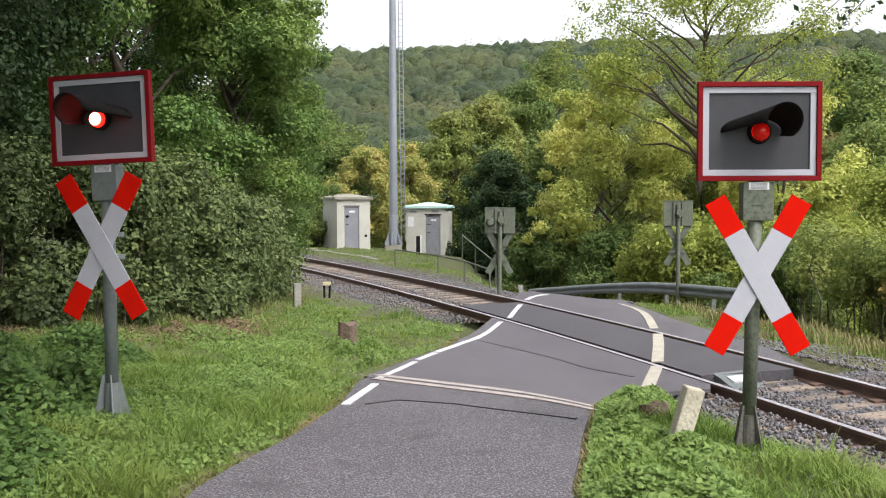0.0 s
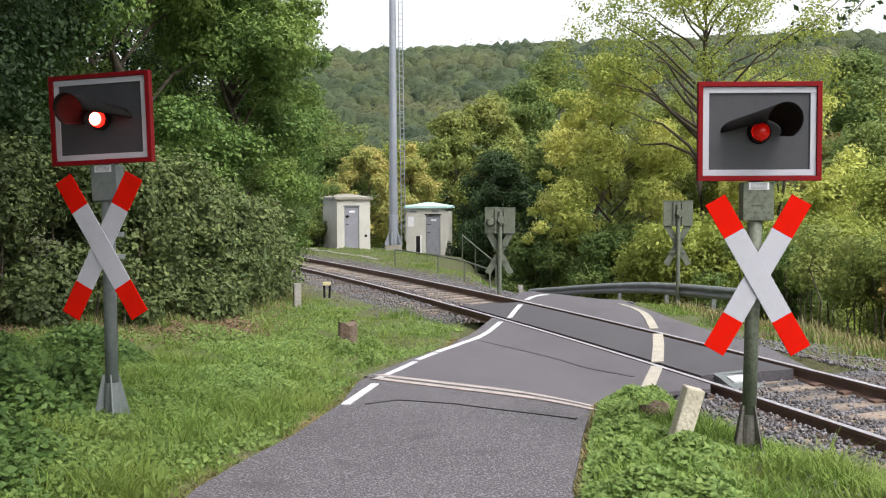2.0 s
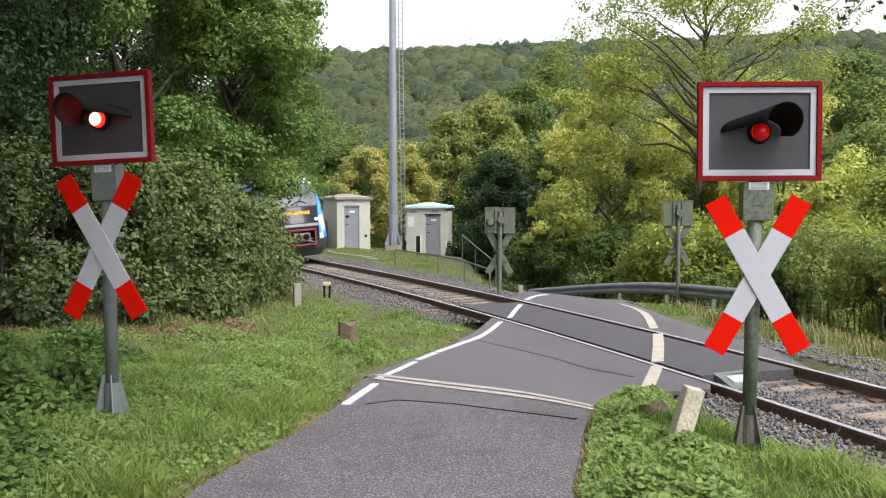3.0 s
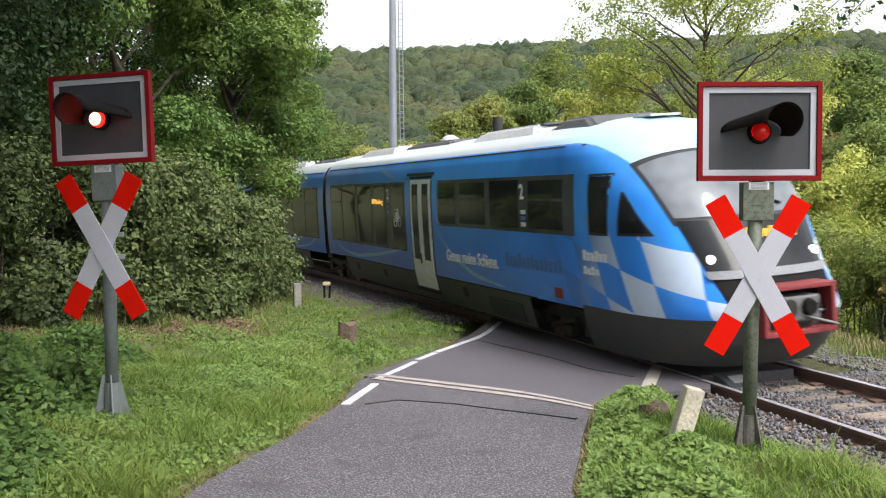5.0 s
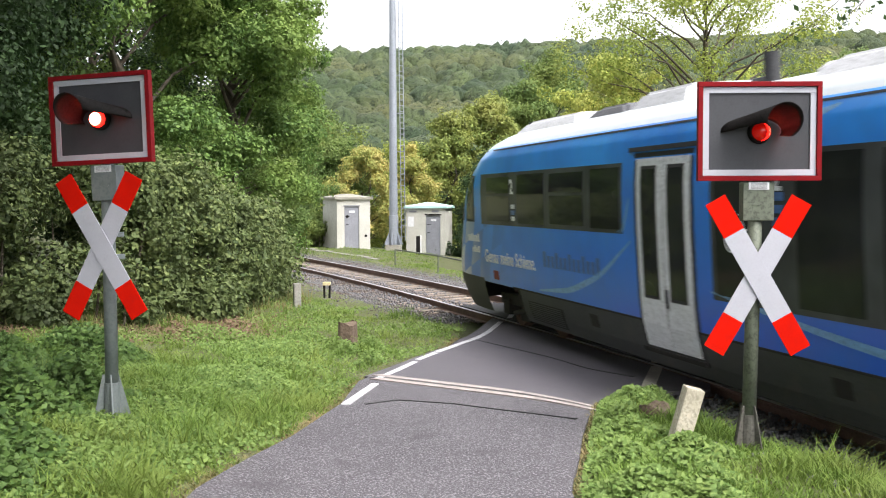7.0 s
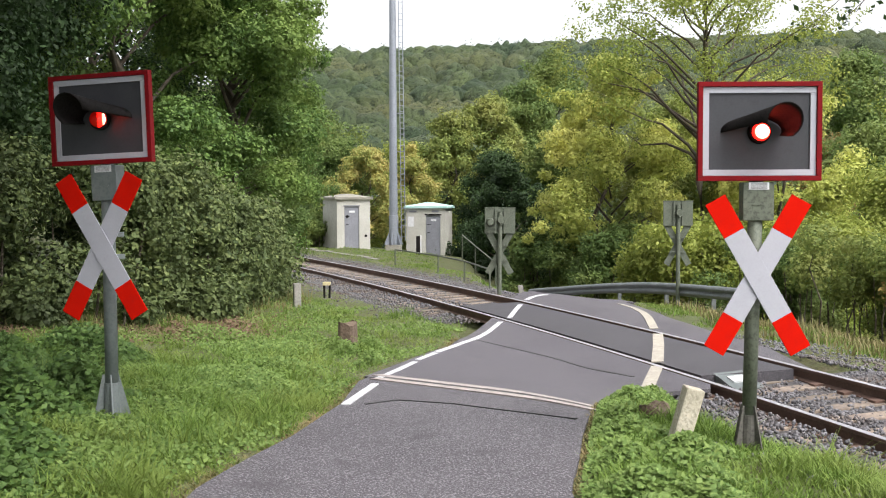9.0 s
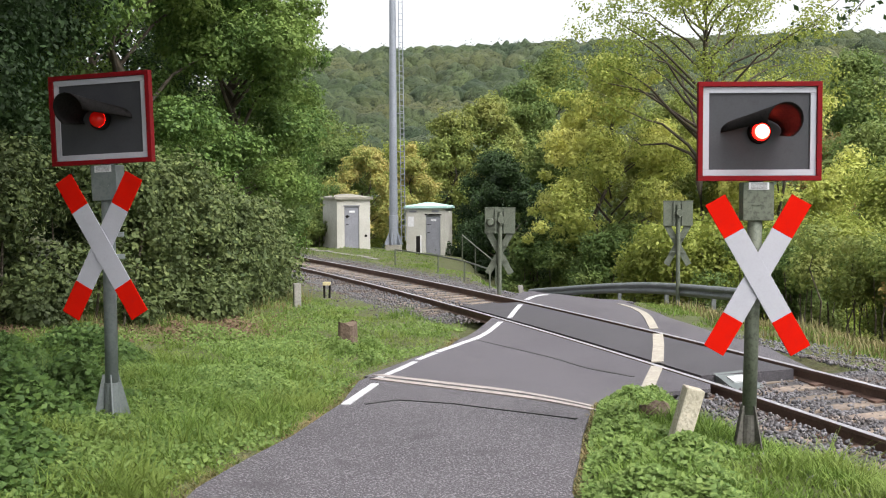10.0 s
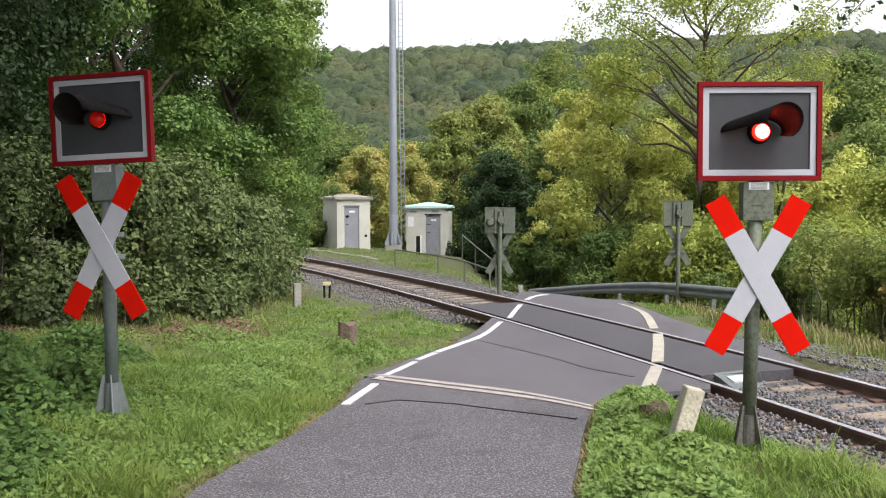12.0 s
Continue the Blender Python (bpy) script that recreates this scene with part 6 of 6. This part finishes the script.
    T(6.0, 57, 8.2, 2.8, 0.2, 0.12, 26000, MID_LEAF, "green tree on the slope below the lane", 144, 22, 0.32, base=-2.6)
    T(16.5, 40, 7.4, 3.4, 0.4, 0.11, 34000, LIME_LEAF, "yellow-green bushy tree beyond the track", 145, 24, 0.3)
    T(20.0, 52, 11.5, 3.8, 0.6, 0.14, 24000, MID_LEAF, "green tree on the far bank", 146, 22, 0.32)
    T(21.4, 62, 12.4, 3.2, 0.6, 0.15, 22000, RUST_LEAF, "rust-tinged tree on the far bank", 147, 22, 0.28)
    T(34, 82, 16.5, 5, 0.6, 0.2, 18000, DARK_LEAF, "dark tree on the skyline", 148, 22)
    T(27.5, 74, 13.5, 4.2, 0.6, 0.18, 20000, MID_LEAF, "dull green tree on the skyline", 149, 22, base=-2.0)
    # bushes along the far side of the track
    rng = np.random.default_rng(17)
    for k, (x, y, w, h, mtl, lab) in enumerate(((10.6, 27.5, 1.6, 3.0, OLIVE_LEAF, "olive green bush beyond the track"), (12.6, 25.0, 1.8, 2.9, RUST_LEAF, "rusty green bush beyond the track"), (9.6, 31, 1.8, 2.6, MID_LEAF, "green bush behind the guard rail"),
                                               (7.6, 35, 1.9, 2.7, LIME_LEAF, "light green bush behind the guard rail"), (6.4, 43.5, 1.8, 2.8, MID_LEAF, "green bush growing on the slope"), (4.2, 46, 1.8, 3.0, MID_LEAF, "green bush on the slope"),
                                               (14.5, 29.5, 2.2, 4.2, MID_LEAF, "tall green bush beyond the track"), (11.8, 36, 2.4, 3.8, LIME_LEAF, "dense yellow-green autumn thicket"), (-7.6, 60, 1.6, 1.7, MID_LEAF, "low green bush growing behind the hut"), (2.3, 60, 1.8, 2.6, DARK_LEAF, "dark bush beside the hut"), (13.2, 20.5, 1.5, 2.3, OLIVE_LEAF, "olive green bush beside the track"))):
        g = float(land(x, y))
        blobs = [(x + rng.normal(0, w * 0.5), y + rng.normal(0, w * 0.4), g + h * rng.random() ** 0.8, rng.uniform(0.22, 0.42) * w, 0.85) for _ in range(34)]
        thicket("bush", blobs, 26000, 0.05 if y < 33 else 0.065, mtl, lab, 200 + k)
    # twig hanging in from above
    t = empty("overhanging_branch", pose(4.5, 11.0, 4.42), "thin overhanging branch with dark leaves", "branch")
    bm = bmesh.new()
    c = []
    for k in range(9):
        e = np.array([-0.75 + 0.2 * k + rng.uniform(-0.1, 0.1), rng.uniform(-0.3, 0.3), -0.2 - 0.28 * rng.random() - 0.12 * (k > 5)])
        pts = limb(bm, rng, (1.0, 0, 0.7), e, 0.012, 0.003, 0.1, 6, 5)
        for p in pts[2:]:
            c += [p + rng.normal(0, 0.07, 3) for _ in range(18)]
    limb(bm, rng, (3.5, 0.5, 1.6), (1.0, 0, 0.7), 0.04, 0.012, 0.05, 5, 6)
    part("twigs", bm, BARK, t)
    c = np.array(c)
    quads("leaves", leaves(rng, c, np.tile([0, 0, 1.0], (len(c), 1)), 0.038, 0.5), DARK_LEAF, t)


def far_woods():
    """The wooded hillside: lumpy crowns side by side up to the ridge, with leaves standing off them."""
    rng = np.random.default_rng(8)
    n = 2300
    y = 105 + 360 * rng.random(n) ** 0.85
    x = rng.uniform(-0.2, 0.47, n) * y
    r = rng.uniform(2.8, 5.0, n)
    z = land(x, y) + r * 0.75 + 2
    bm = bmesh.new()
    bmesh.ops.create_icosphere(bm, subdivisions=2, radius=1.0)
    bm.verts.ensure_lookup_table()
    ico = np.array([v.co for v in bm.verts])
    tri = np.array([[v.index for v in f.verts] for f in bm.faces])
    bm.free()
    keep = ico[tri].mean(1)[:, 2] > -0.35
    tri = tri[keep]
    ph = rng.uniform(0, 6.28, (n, 1, 3))
    lump = 1 + 0.13 * np.sin(ico[None, :, 0:1] * 4 + ph[..., 0:1]) * np.cos(ico[None, :, 1:2] * 4 + ph[..., 1:2]) + 0.1 * np.sin(ico[None, :, 2:3] * 7 + ph[..., 2:3])
    V = ico[None] * lump * r[:, None, None] * np.array([0.95, 0.95, 1.25]) + np.stack([x, y, z], -1)[:, None]
    F = (tri[None] + (np.arange(n) * len(ico))[:, None, None]).reshape(-1, 3)
    me = bpy.data.meshes.new("wooded_hillside")
    me.vertices.add(len(V) * len(ico))
    me.vertices.foreach_set("co", V.astype(np.float32).ravel())
    me.loops.add(len(F) * 3)
    me.loops.foreach_set("vertex_index", F.astype(np.int32).ravel())
    me.polygons.add(len(F))
    me.polygons.foreach_set("loop_start", np.arange(0, len(F) * 3, 3, dtype=np.int32))
    me.update(calc_edges=True)
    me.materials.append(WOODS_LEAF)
    me.shade_smooth()
    tagged(new("wooded_hillside", me), "distant wooded hillside in mixed greens", "woods", kind="stuff")
    c, d = clump_points(rng, np.stack([x, y, z, r, np.full(n, 1.2)], -1), 170000, 0.97)
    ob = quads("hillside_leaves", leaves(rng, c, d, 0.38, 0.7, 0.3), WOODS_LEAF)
    tagged(ob, "leafy outer twigs of the distant woods", "woods", kind="stuff")


hedge()
grass()
trees()
far_woods()


# ---- what moves ----
def along(t):
    """Metres that the railcar's front has run past the middle of the crossing."""
    u = t - 5.5
    return 14.4 + 15.03 * u + 0.07 * u * u


def motions():
    times = [k * 0.2 for k in range(61)]
    roots, a_rows, b_rows, bog = [], [], [], [[], [], []]
    for t in times:
        s = along(t) - 20.85
        m = track_pose(s)
        inv = m.inverted()
        roots.append((t, m))
        pa, pb = track_pose(s + 16).translation, track_pose(s - 16).translation
        for rows, p, sgn in ((a_rows, pa, 1), (b_rows, pb, -1)):
            q = inv @ p
            turn = Matrix.Rotation(math.atan2(q.y * sgn, q.x * sgn) + (0 if sgn > 0 else math.pi), 4, "Z")
            lift, roll = (0.1, 0.02) if sgn > 0 else (0.045, -0.012)
            rows.append((t, Matrix.Translation((0, 0, lift)) @ turn @ Matrix.Rotation(roll, 4, "X")))
        for k, ds in enumerate((16, 0, -16)):
            bog[k].append((t, inv @ track_pose(s + ds)))
    walk(RAILCAR, roots)
    walk(CAR_A, a_rows)
    walk(CAR_B, b_rows)
    for k, (b, sets) in enumerate(BOGIES):
        walk(b, bog[k])
        for ws, x in sets:
            walk(ws, [(f / FPS, pose(x, 0, 0.385) @ Matrix.Rotation(along(f / FPS) / 0.385, 4, "Y")) for f in range(0, 361)])
    # the two lamps take turns
    period = 1.028
    for ball, on, off in ((BALL_R, 0.12, 0.78), (BALL_L, -0.29, 0.2)):
        place = ball.matrix_basis.translation.copy()

        def at(angle):
            return Matrix.Translation(place) @ Matrix.Rotation(radians(angle), 4, "Z")
        marks = sorted([(on + k * period, 0) for k in range(-1, 13)] + [(off + k * period, 180) for k in range(-1, 13)])
        rows, state = [], None
        for t, target in marks:
            if t < 0:
                state = target
                continue
            if not rows:
                state = 180 - target
                rows.append((0.0, at(state)))
            if t + 0.11 > 12.0:
                break
            for k in range(4):
                rows.append((t + k / FPS, at(state + (target - state) * k / 3)))
            state = target
        rows.append((12.0, at(state)))
        walk(ball, rows)


motions()
